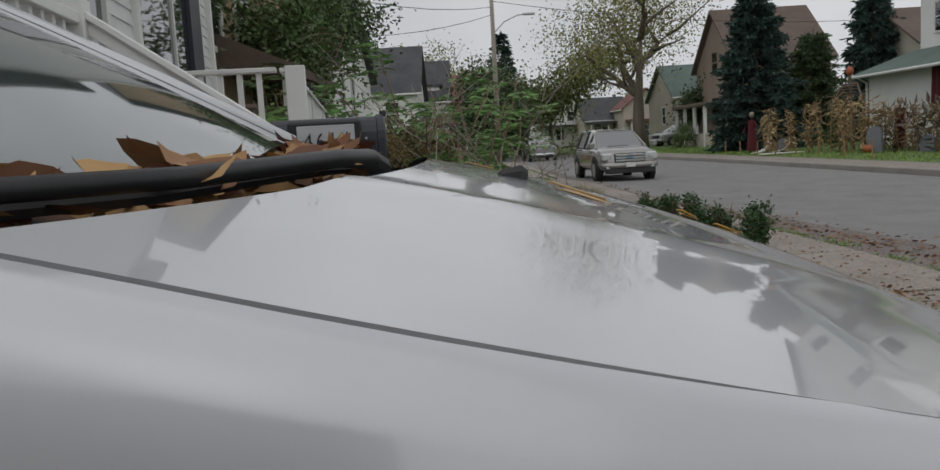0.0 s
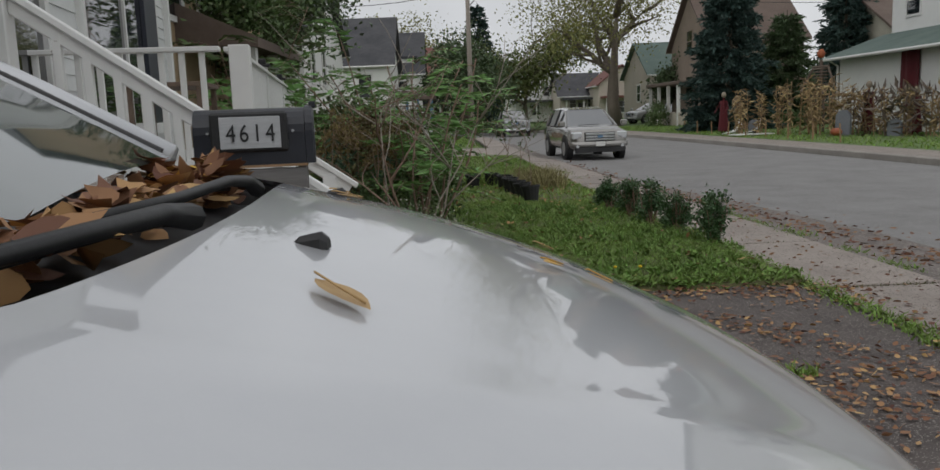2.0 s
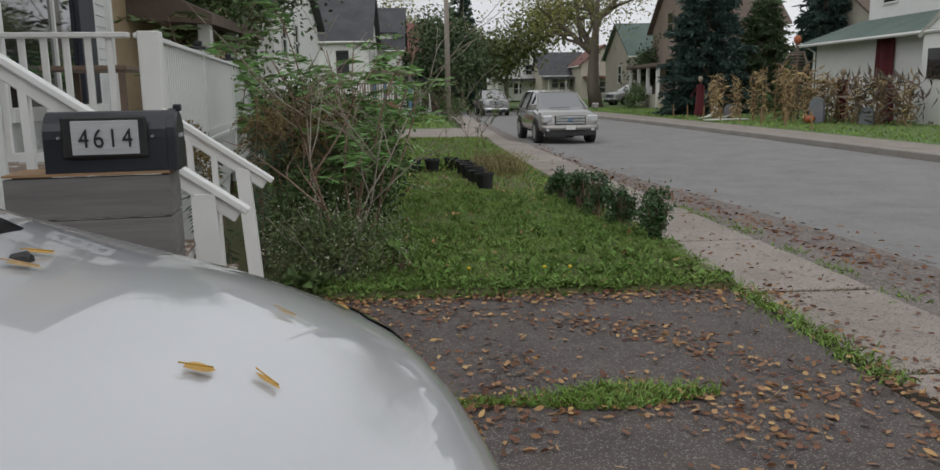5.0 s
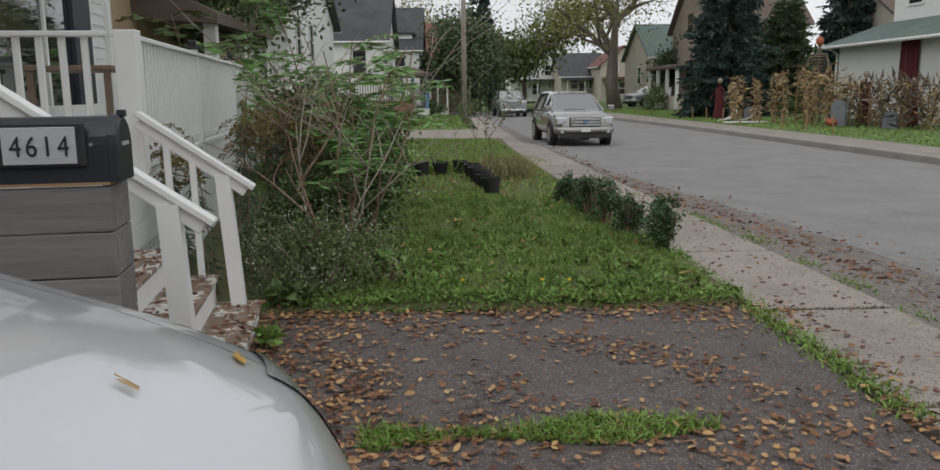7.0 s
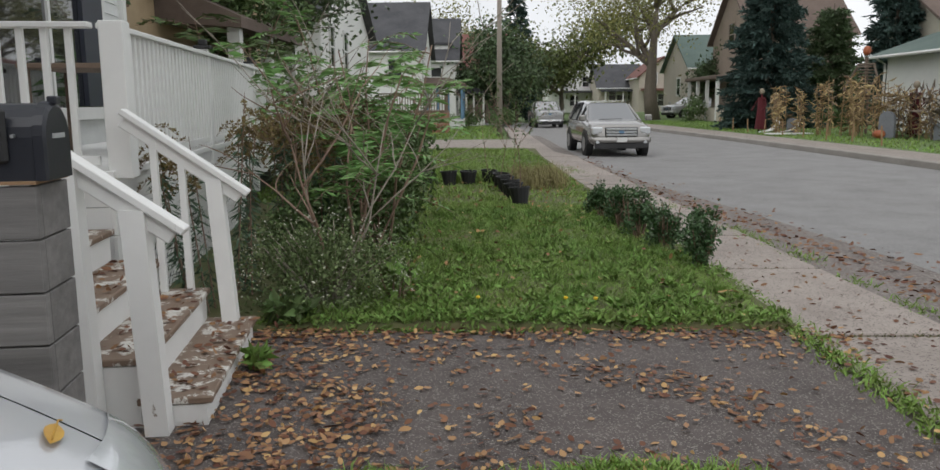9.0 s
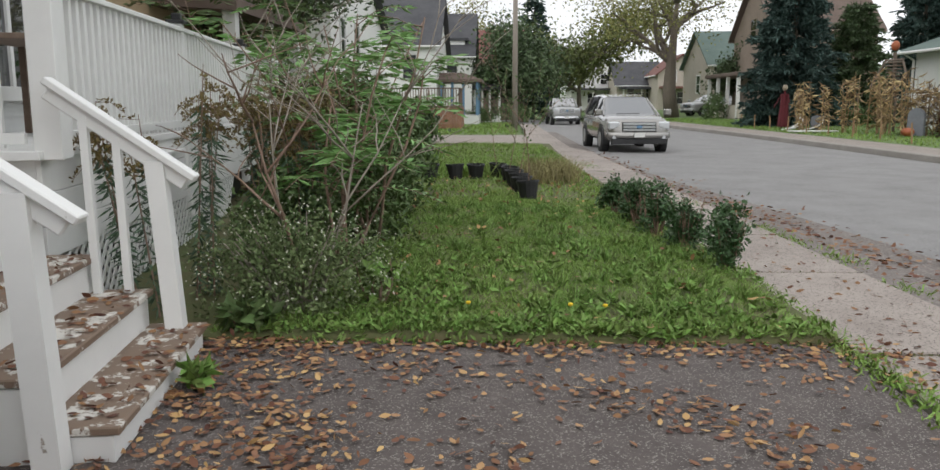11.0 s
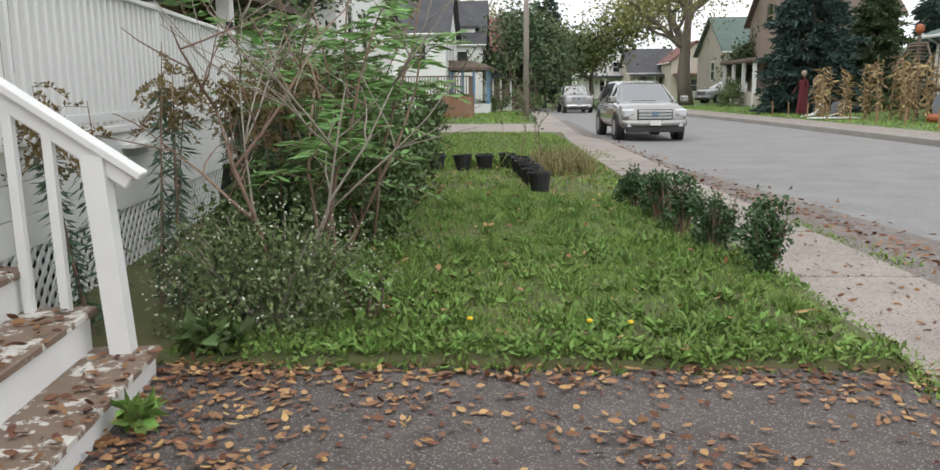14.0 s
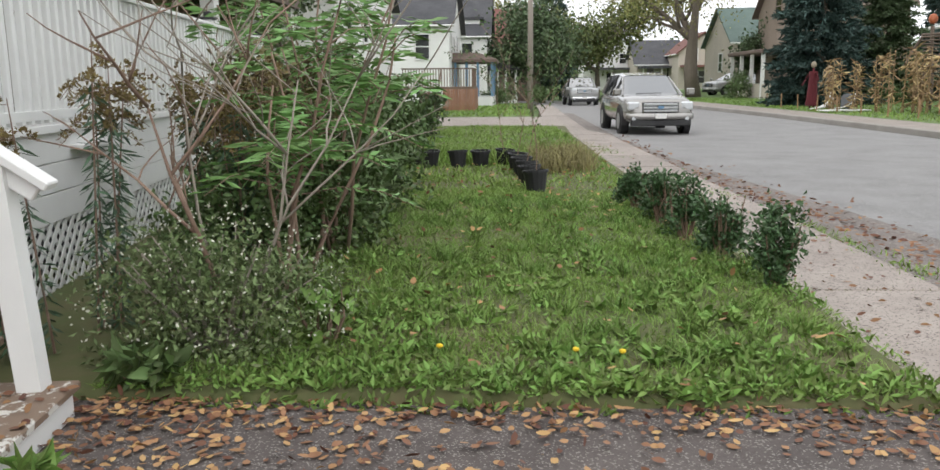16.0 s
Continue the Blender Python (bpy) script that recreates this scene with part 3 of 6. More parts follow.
def parked_car():
    car = empty("car", CAR_POSE, "silver-white car parked on the driveway with leaves on it", "car")
    ks = [i / 48 for i in range(49)]
    ts = [i / 32 for i in range(33)]

    def front(y):
        return nose_start(y) + 0.14

    def hood(t, k):
        y0 = 0.27 + 1.98 * k
        x = rear_edge(y0) * (1 - t) + t * front(y0)
        lo = gap_line(x)
        y = lo + (2.25 - lo) * k
        x = rear_edge(y) * (1 - t) + t * front(y)
        return (x, y, skin(x, y) + 0.004 * math.exp(-((k - 0.16 - 0.04 * t) / 0.02) ** 2))
    part("hood", sheet(hood, ts, ks), M_CARPAINT, car, smooth=True)
    for k0 in (0, 1):
        part("hood_edge", sheet(lambda t, d: tuple(Vector(hood(t, k0)) - Vector((0, 0, 0.03 * d))), ts, [0, 1]), M_CARPAINT, car)
        # dark joint below the shut line
        part("shut_line", sheet(lambda t, d: tuple(Vector(hood(t, k0)) + Vector((0, (0.012 * d - 0.008) * (1 if k0 else -1), -0.012))), ts, [0, 1]), M_RUBBER, car, "dark shut line between hood and fender")
    for side in (0, 1):
        def fender(t, k):
            x = -0.75 * (1 - t) + t * 0.83
            if side == 0:
                a, b = gap_line(x) - 0.006, gap_line(x) - 0.125
            else:
                a, b = 2.256, FAR_FLANK
            y = a + (b - a) * k
            x = min(x, front(y) + 0.02)
            return (x, y, skin(x, y))
        bm = sheet(fender, ts, [i / 8 for i in range(9)])

        def flank(t, k):
            x, y, z = fender(t, 1)
            return (x, y + (1 if side else -1) * 0.02 * math.sin(k * 3), z - k * (z - 0.32))
        sheet(flank, ts, [0, 0.03, 0.1, 0.25, 0.5, 0.75, 1], bm)
        bmesh.ops.remove_doubles(bm, verts=bm.verts[:], dist=0.0005)
        bmesh.ops.recalc_face_normals(bm, faces=bm.faces[:])
        part("fender", bm, M_CARPAINT, car, smooth=True)

    def nose(k, y):
        x = front(y) + (0.012, 0.04, 0.07, 0.10, 0.10, 0.08)[k]
        z = skin(x, y) if k < 4 else (0.44, 0.30)[k - 4]
        return (x, y, z)
    part("bumper", sheet(nose, range(6), [0.58 + 1.94 * i / 40 for i in range(41)]), M_CARPAINT, car, smooth=True)
    for ya, yb in ((0.60, 0.84), (2.16, 2.47)):
        def lens(x_, k):
            y = ya + (yb - ya) * k
            x = front(y) - 0.16 + 0.2 * x_ + (0.02 * math.sin(k * 3))
            return (x, y, skin(x, y) + 0.006)
        part("headlight", sheet(lens, [i / 8 for i in range(9)], [i / 6 for i in range(7)]), M_LAMP, car, "clear headlight lens", smooth=True)

    # cowl trough under the windshield
    def cowl(t, k):
        y = 0.28 + 1.74 * t
        x = rear_edge(y)
        prof = [(0.01, -0.03), (-0.03, -0.06), (-0.10, -0.055), (-0.16, -0.04), (-0.24, -0.005), (-0.30, 0.01)]
        w, z = prof[k]
        return (x + w, y, skin(min(x, 0), y) + z)
    part("cowl", sheet(cowl, [i / 30 for i in range(31)], range(6)), M_BLACK, car, "black plastic cowl panel", smooth=True)

    def shield(t, k):
        y = 0.33 + 1.66 * t
        x = rear_edge(y) - 0.26 - 1.15 * k
        return (x, 1.16 + (y - 1.16) * (1 - 0.10 * k), 1.345 - 0.13 * max(0, 1.6 - y) ** 2 + 0.64 * k - 0.05 * k * k)
    part("windshield", sheet(shield, [i / 20 for i in range(21)], [i / 10 for i in range(11)]), M_WINDSHIELD, car, "tinted windshield that mirrors the sky", smooth=True)
    for t in (0, 1):
        s = -1 if t == 0 else 1
        pts = [Vector(shield(t, k)) + Vector((0, s * 0.03, -0.01)) for k in (0, 0.25, 0.5, 0.75, 1.0)]
        part("pillar", tube(pts, 0.04, seg=8), M_CARPAINT, car, smooth=True)
        trim = [Vector(shield(t, k)) + Vector((0, -s * 0.012, 0.01)) for k in (0, 0.25, 0.5, 0.75, 1.0)]
        part("trim_strip", tube(trim, 0.012, seg=6), M_BLACK, car)
    # cabin behind the windshield
    secs = []
    for x, h, w in ((-1.42, 1.9, 0.77), (-1.75, 1.94, 0.78), (-2.6, 1.94, 0.78), (-3.5, 1.86, 0.74), (-3.7, 1.4, 0.8)):
        secs.append([(x, 1.2 - 0.97, 1.15), (x, 1.2 - 0.93, 1.28), (x, 1.2 - w, h - 0.05), (x, 1.2 - w + 0.12, h), (x, 1.2 + w - 0.12, h), (x, 1.2 + w, h - 0.05), (x, 1.2 + 0.93, 1.28), (x, 1.2 + 0.97, 1.15)])
    part("cabin", loft(secs), M_CARPAINT, car)
    part("lower_body", box((-3.75, 0.13, 0.3), (-0.75, 2.48, 1.16), bevel=0.05), M_CARPAINT, car)
    part("underside", box((-3.6, 0.3, 0.22), (0.6, 2.1, 0.34)), M_RUBBER, car)
    for x in (-0.05, -2.9):
        for y in (0.30, 2.30):
            w = part("wheel", tube([(x, y - 0.1, 0.34), (x, y + 0.1, 0.34)], 0.34, seg=20), M_RUBBER, car, smooth=False)
            part("rim", tube([(x, y - 0.105, 0.34), (x, y + 0.105, 0.34)], 0.21, seg=16), M_GALV, w)
    # washer nozzles
    for x, y in ((0.083, 1.0), (-0.042, 1.645)):
        z = skin(x, y)
        bm = loft([[(x + dx, y + w * math.cos(a), z - 0.004 + h * max(0, math.sin(a))) for a in [i * math.pi / 5 for i in range(6)]] for dx, w, h in ((-0.022, 0.005, 0.004), (-0.012, 0.011, 0.014), (0.012, 0.012, 0.019), (0.02, 0.009, 0.012))])
        part("washer_nozzle", bm, M_BLACK, car, "small black washer nozzle")
    # wipers
    for ya, yb in ((1.86, 0.95), (1.16, 0.30)):
        ys_ = [ya + (yb - ya) * u for u in (0, 0.12, 0.35, 0.7, 1.0)]
        pts = [(rear_edge(y) - w, y, skin(rear_edge(y), y) + h) for y, w, h in zip(ys_, (0.07, 0.075, 0.085, 0.10, 0.13), (-0.01, 0.006, 0.012, 0.01, 0.012))]
        arm = part("wiper", tube(pts, [0.018, 0.013, 0.010, 0.008, 0.007], seg=8), M_BLACK, car, "black wiper arm", smooth=True)
        part("blade", tube([(p[0] - 0.03, p[1], p[2] - 0.012) for p in pts[1:]], [0.006, 0.007, 0.007, 0.006]), M_RUBBER, arm)
    return car


parked_car()


def single_leaf(x, y, length, width, turn, material, label, z=None, tilt=4):
    bm = bmesh.new()
    us, g = [0, 0.15, 0.35, 0.55, 0.75, 0.9, 1], []
    prof = [0.03, 0.55, 0.95, 1.0, 0.75, 0.35, 0.02]
    for u, w in zip(us, prof):
        g.append([bm.verts.new(((u - 0.5) * length, k * w * width / 2, 0.002 + abs(k) * 0.09 * width * w + 0.012 * length * (2 * u - 1) ** 2)) for k in (-1, -0.5, 0, 0.5, 1)])
    for a, b in zip(g, g[1:]):
        for k in range(4):
            bm.faces.new((a[k], b[k], b[k + 1], a[k + 1]))
    tube([(-0.62 * length, 0.005, 0.006), (-0.5 * length, 0, 0.008), (0.4 * length, 0, 0.006)], 0.0012, bm, 4)
    if z is None:
        z = car_skin(x, (y - CAR_Y) / CAR_W)[2]
        slope = math.degrees(math.atan2(skin(x - 0.03, y) - skin(x + 0.03, y), 0.06))
        side = math.degrees(math.atan2(skin(x, y + 0.03) - skin(x, y - 0.03), 0.06))
    else:
        slope = side = 0
    ob = part("leaf", bm, material, smooth=True)
    ob.matrix_basis = CAR_POSE @ pose(x, y, z + 0.003, side, slope, 0) @ pose(0, 0, 0, 0, 0, turn)
    return tagged(ob, label, "leaf", "leaves on the hood")


single_leaf(0.157, 0.815, 0.078, 0.034, -40, M_LEAF_TAN, "tan dry leaf lying on the silver hood")
single_leaf(-0.003, 1.59, 0.055, 0.03, 20, M_LEAF_TAN, "curled tan leaf near the hood's rear")
single_leaf(-0.045, 1.71, 0.055, 0.026, 60, M_LEAF_YELLOW, "curled yellowish leaf near the hood's rear")
single_leaf(0.35, 1.374, 0.045, 0.03, 40, M_LEAF_YELLOW, "small yellow leaf fragment on the hood")
single_leaf(0.423, 1.42, 0.05, 0.016, -30, M_LEAF_YELLOW, "narrow yellow leaf on the silver hood")
single_leaf(0.343, 1.80, 0.045, 0.014, -10, M_LEAF_TAN, "small tan leaf on the hood")
single_leaf(0.36, 2.19, 0.085, 0.026, -65, M_LEAF_YELLOW, "yellow-brown leaf by the headlight")
single_leaf(0.365, 0.425, 0.03, 0.016, -20, M_LEAF_YELLOW, "yellow leaf near the hood's shut line")
# leaves drifted into the cowl
n = 900
yy = RNG.uniform(0.35, 2.0, n)
dens = np.concatenate([yy[: n // 2], RNG.normal(1.80, 0.12, n - n // 2)])
dens = np.clip(dens, 0.35, 1.97)
px = np.array([rear_edge(y) - 0.14 - abs(RNG.normal(0, 0.07)) for y in dens])
pz = np.array([skin(rear_edge(y), y) for y in dens]) - 0.035 + RNG.uniform(0, 0.045, n) + 0.045 * np.exp(-((dens - 1.80) / 0.12) ** 2) * RNG.uniform(0, 1, n)
pts = np.stack([px, dens, pz], 1) @ np.array(CAR_POSE.to_3x3()).T + np.array(CAR_POSE.translation)
tagged(mesh_np("drifted_leaves", *leaf_shapes(pts[:650], 0.062, 0.034, RNG.normal(size=(650, 3)) * np.array([3, 3, 0.35]), 0.3, 0.7), M_FALLEN), "curled brown leaves drifted against the windshield", "leaves", kind="stuff")
tagged(mesh_np("drifted_leaves", *leaf_shapes(pts[650:740], 0.05, 0.026, RNG.normal(size=(90, 3)) * np.array([3, 3, 0.4]), 0.3, 0.7), M_LEAF_YELLOW), "yellow leaves drifted against the windshield", "leaves", kind="stuff")
tagged(mesh_np("drifted_leaves", *leaf_shapes(pts[740:], 0.065, 0.034, RNG.normal(size=(len(pts) - 740, 3)) * np.array([3, 3, 0.4]), 0.3, 0.8), M_FALLEN_DARK), "dark curled leaves against the windshield", "leaves", kind="stuff")

# ---- house with deck and steps; local axes: X away from the street, Y along the facade ----
HOUSE = pose(-0.44, 6.1, 0, 0, 0, 7.5)


def L(w, u, z):
    """A place from the distance w towards the house, u along it, and height."""
    return (-w, u, z)


def hbox(w0, w1, u0, u1, z0, z1, bevel=0.0, bm=None):
    return box((-w1, u0, z0), (-w0, u1, z1), bm, bevel)


def slab_between(p, q, width, depth, lift=0.0):
    """A board from p to q, width across (along Y), depth upright."""
    p, q = Vector(p), Vector(q)
    d = (q - p)
    ang = math.atan2(d.z, -d.x)
    bm = box((-d.length / 2, -width / 2, -depth / 2), (d.length / 2, width / 2, depth / 2), bevel=0.006)
    bm.transform(Matrix.Translation((p + q) / 2 + Vector((0, 0, lift))) @ Matrix.Rotation(ang, 4, "Y"))
    return bm


def post_between(w0, z0, w1, z1, u, half):
    """A slightly leaning square post."""
    return loft([[(-w - half, u - half, z), (-w + half, u - half, z), (-w + half, u + half, z), (-w - half, u + half, z)] for w, z in ((w0, z0), (w1, z1))])


def steps():
    st = empty("porch_steps", HOUSE, "peeling white wooden porch steps with leaves on them", "steps")
    rise, run, slope = 0.193, 0.275, 0.71
    for i in range(6):
        w, z = run * i + 0.015, 0.14 + rise * i
        part("tread", hbox(w - 0.025, w + 0.31, -1.365, 0.1, z - 0.035, z, 0.006), M_PAINT_WORN, st, "worn tread with flaking white paint")
        part("riser", hbox(w, w + 0.02, -1.36, 0.07, z - rise if i else 0.0, z - 0.037), M_PAINT_W, st)
        part("side_panel", hbox(w + 0.02, w + 0.293, -1.355, -1.33, 0.0, z - 0.04), M_PAINT_W, st)
    part("side_board", hbox(0.045, 1.6, 0.075, 0.1, 0.0, 0.1), M_PAINT_W, st)
    for u, tip, z0, top in ((-1.42, 0.045, 0.92, 1.75), (0.02, -0.01, 0.93, 0.70)):
        a, b = L(tip, u, z0), L(top, u, z0 + slope * (top - tip))
        part("handrail", slab_between(a, b, 0.10, 0.038), M_PAINT_W, st, "white handrail, paint worn")
        part("under_rail", slab_between((a[0] - 0.05, u, a[2] - 0.02), (b[0], u, b[2] - 0.055), 0.035, 0.085), M_PAINT_W, st)
        at = lambda w: z0 + slope * (w - tip) - 0.05
        tread = lambda w: 0.14 + rise * int(w / run)
        posts = ((0.215, 0.258), (0.505, 0.53)) if u < -1 else ((0.135, 0.19),)
        for w0, w1 in posts:
            part("newel_post", post_between(w0, 0.0 if u < -1 else tread(w0), w1, at(w1), u, 0.052 if u < -1 else 0.047), M_PAINT_W, st)
        for w in ((0.80, 0.94, 1.08, 1.22, 1.36, 1.50) if u < -1 else (0.365, 0.522)):
            part("baluster", post_between(w, tread(w), w + 0.012, at(w), u, 0.02), M_PAINT_W, st)
    part("top_post", hbox(1.72, 1.86, -1.5, -1.36, 0.9, 2.2, 0.006), M_PAINT_W, st)
    part("landing", hbox(1.65, 2.2, -2.3, 0.1, 1.03, 1.11, 0.004), M_PAINT_WORN, st)
    part("landing_rail", hbox(1.74, 1.84, -2.3, -1.5, 2.06, 2.12, 0.005), M_PAINT_W, st)
    for k in range(5):
        part("baluster", hbox(1.77, 1.81, -2.25 + 0.145 * k, -2.21 + 0.145 * k, 1.11, 2.06), M_PAINT_W, st)


steps()


def deck():
    dk = empty("deck", HOUSE, "raised white-painted deck with slatted railing and lattice skirt", "deck")
    end = 9.6
    part("deck_floor", hbox(0.80, 2.2, 0.12, end, 1.02, 1.07, 0.004), M_PAINT_W, dk)
    for z0, z1 in ((0.84, 1.02), (0.66, 0.835), (0.48, 0.655)):
        part("skirt_board", hbox(0.83, 0.86, 0.2, end, z0, z1, 0.003), M_PAINT_W, dk)
        part("skirt_board", hbox(0.86, 2.2, 0.21, 0.24, z0, z1, 0.003), M_PAINT_W, dk)
    part("ledge", hbox(0.74, 0.84, 2.3, 2.9, 0.9, 0.93, 0.003), M_PAINT_W, dk)
    # lattice
    sm = bpy.data.meshes.new("lattice_slat")
    b = box((-0.004, -0.016, -0.36), (0.004, 0.016, 0.36))
    b.to_mesh(sm)
    b.free()
    sm.materials.append(M_PAINT_W)
    for k in range(46):
        u = 0.28 + 0.11 * k
        for s in (-1, 1):
            piece("lattice_slat", sm, dk, pose(-0.85 - 0.009 * s, u, 0.235, 45 * s, 0, 0))
    # black sheet that stands in for the shade under the deck
    part("skirt_shade_sheet", hbox(1.05, 1.07, 0.25, end, 0.0, 0.9), M_BLACK, dk)
    for i, u in enumerate((0.2, 3.25, 6.3, 9.3)):
        w0 = 0.70 if i == 0 else 0.80
        s = 0.145 if i == 0 else 0.10
        post = part("railing_post", hbox(w0, w0 + s, u - s / 2 + 0.04, u + s / 2 + 0.04, 0.3 if i else 1.02, 1.97 if i == 0 else 2.0, 0.005), M_PAINT_W, dk)
        if i:
            part("post_cap", hbox(w0 - 0.03, w0 + s + 0.03, u - 0.04, u + 0.12, 2.0, 2.03, 0.006), M_BLACK, post, "dark solar lantern cap")
            part("cap_top", hbox(w0 + 0.01, w0 + s - 0.01, u, u + 0.08, 2.03, 2.09, 0.01), M_BLACK, post)
    part("top_rail", hbox(0.79, 0.89, 0.27, end, 1.93, 1.965, 0.005), M_PAINT_W, dk)
    part("bottom_rail", hbox(0.82, 0.86, 0.27, end, 1.10, 1.16, 0.004), M_PAINT_W, dk)
    part("top_rail", hbox(0.91, 2.2, 0.19, 0.29, 1.93, 1.965, 0.005), M_PAINT_W, dk)
    part("bottom_rail", hbox(0.91, 2.2, 0.22, 0.26, 1.10, 1.16, 0.004), M_PAINT_W, dk)
    bmesh_slat = bpy.data.meshes.new("baluster")
    b = box((-0.018, -0.021, 0), (0.018, 0.021, 0.86), bevel=0.004)
    b.to_mesh(bmesh_slat)
    b.free()
    bmesh_slat.materials.append(M_PAINT_W)
    k = 0
    while 0.40 + 0.118 * k < end:
        piece("baluster", bmesh_slat, dk, pose(-0.84, 0.40 + 0.118 * k, 1.08))
        k += 1
    for k in range(9):
        piece("baluster", bmesh_slat, dk, pose(-1.04 - 0.14 * k, 0.24, 1.08, 0, 0, 90))


deck()


def house():
    h = empty("house", HOUSE, "white clapboard house with dark front windows", "house")
    part("wall", hbox(2.22, 2.5, -2.3, 5.45, 0, 6.5), M_SIDING, h)
    part("side_wall", hbox(2.5, 10, 5.15, 5.45, 0, 6.5), M_SIDING, h)
    part("side_wall", hbox(2.5, 10, -2.3, -2.0, 0, 6.5), M_SIDING, h)
    part("roof", hbox(1.9, 10.4, -2.7, 5.9, 6.5, 6.75), M_ROOF_DARK, h)
    openings = [(-1.9, 0.55, 1.45, 3.4), (1.6, 4.55, 1.45, 3.5)]
    for u0, u1, z0, z1 in openings:
        win = part("window", hbox(2.19, 2.215, u0, u1, z0, z1), M_GLASS_DARK, h, "dark reflecting window")
        for a, b, c, d in ((u0 - 0.1, u0, z0 - 0.08, z1 + 0.1), (u1, u1 + 0.1, z0 - 0.08, z1 + 0.1)):
            part("window_frame", hbox(2.15, 2.22, a, b, c, d, 0.004), M_TRIM, win)
        part("window_frame", hbox(2.15, 2.22, u0, u1, z1, z1 + 0.1, 0.004), M_TRIM, win)
        part("window_sill", hbox(2.10, 2.22, u0 - 0.12, u1 + 0.12, z0 - 0.12, z0 - 0.08 + 0.08, 0.004), M_TRIM, win)
        m = (u0 + u1) / 2
        part("mullion", hbox(2.165, 2.19, m - 0.03, m + 0.03, z0, z1), M_TRIM, win)
    part("shutter", hbox(2.14, 2.19, 3.9, 4.53, 1.46, 3.5, 0.004), M_NAVY, h, "dark navy panel beside the window")
    part("corner_board", hbox(2.14, 2.22, 5.33, 5.45, 0, 6.5, 0.004), M_TRIM, h)
    # clapboards
    gaps = [(-2.3, -2.0), (0.65, 1.5), (4.65, 5.33)]
    for i in range(20):
        z = 1.07 + 0.13 * i
        runs = gaps if 1.37 < z < 3.55 else [(-2.3, 5.33)]
        for u0, u1 in runs:
            bm = box((-2.22, u0, z), (-2.20, u1, z + 0.135))
            for v in bm.verts:
                if v.co.z > z + 0.1:
                    v.co.x = min(v.co.x, -2.215)
            part("clapboard", bm, M_SIDING, h)
    # brown patio table on the deck
    t = empty("patio_table", HOUSE @ pose(-1.6, 2.2, 1.075), "dark wooden patio table against the window", "table")
    part("tabletop", box((-0.35, -0.5, 0.68), (0.35, 0.5, 0.72), bevel=0.005), M_BROWNWOOD, t)
    for x in (-0.3, 0.3):
        for y in (-0.45, 0.45):
            part("leg", box((x - 0.025, y - 0.025, 0), (x + 0.025, y + 0.025, 0.68)), M_BROWNWOOD, t)


house()

# leaves on the treads
for i in range(3):
    n = 70
    lx = -(0.275 * i + RNG.uniform(0.0, 0.24, n))
    ly = RNG.uniform(-1.3, 0.02, n)
    w = np.array([tuple(HOUSE @ Vector((a, b, 0))) for a, b in zip(lx, ly)])
    fallen("step_leaves", n, w[:, :2], 0.145 + 0.193 * i, 0.055, M_FALLEN_DARK, "brown leaves lying on a worn step")


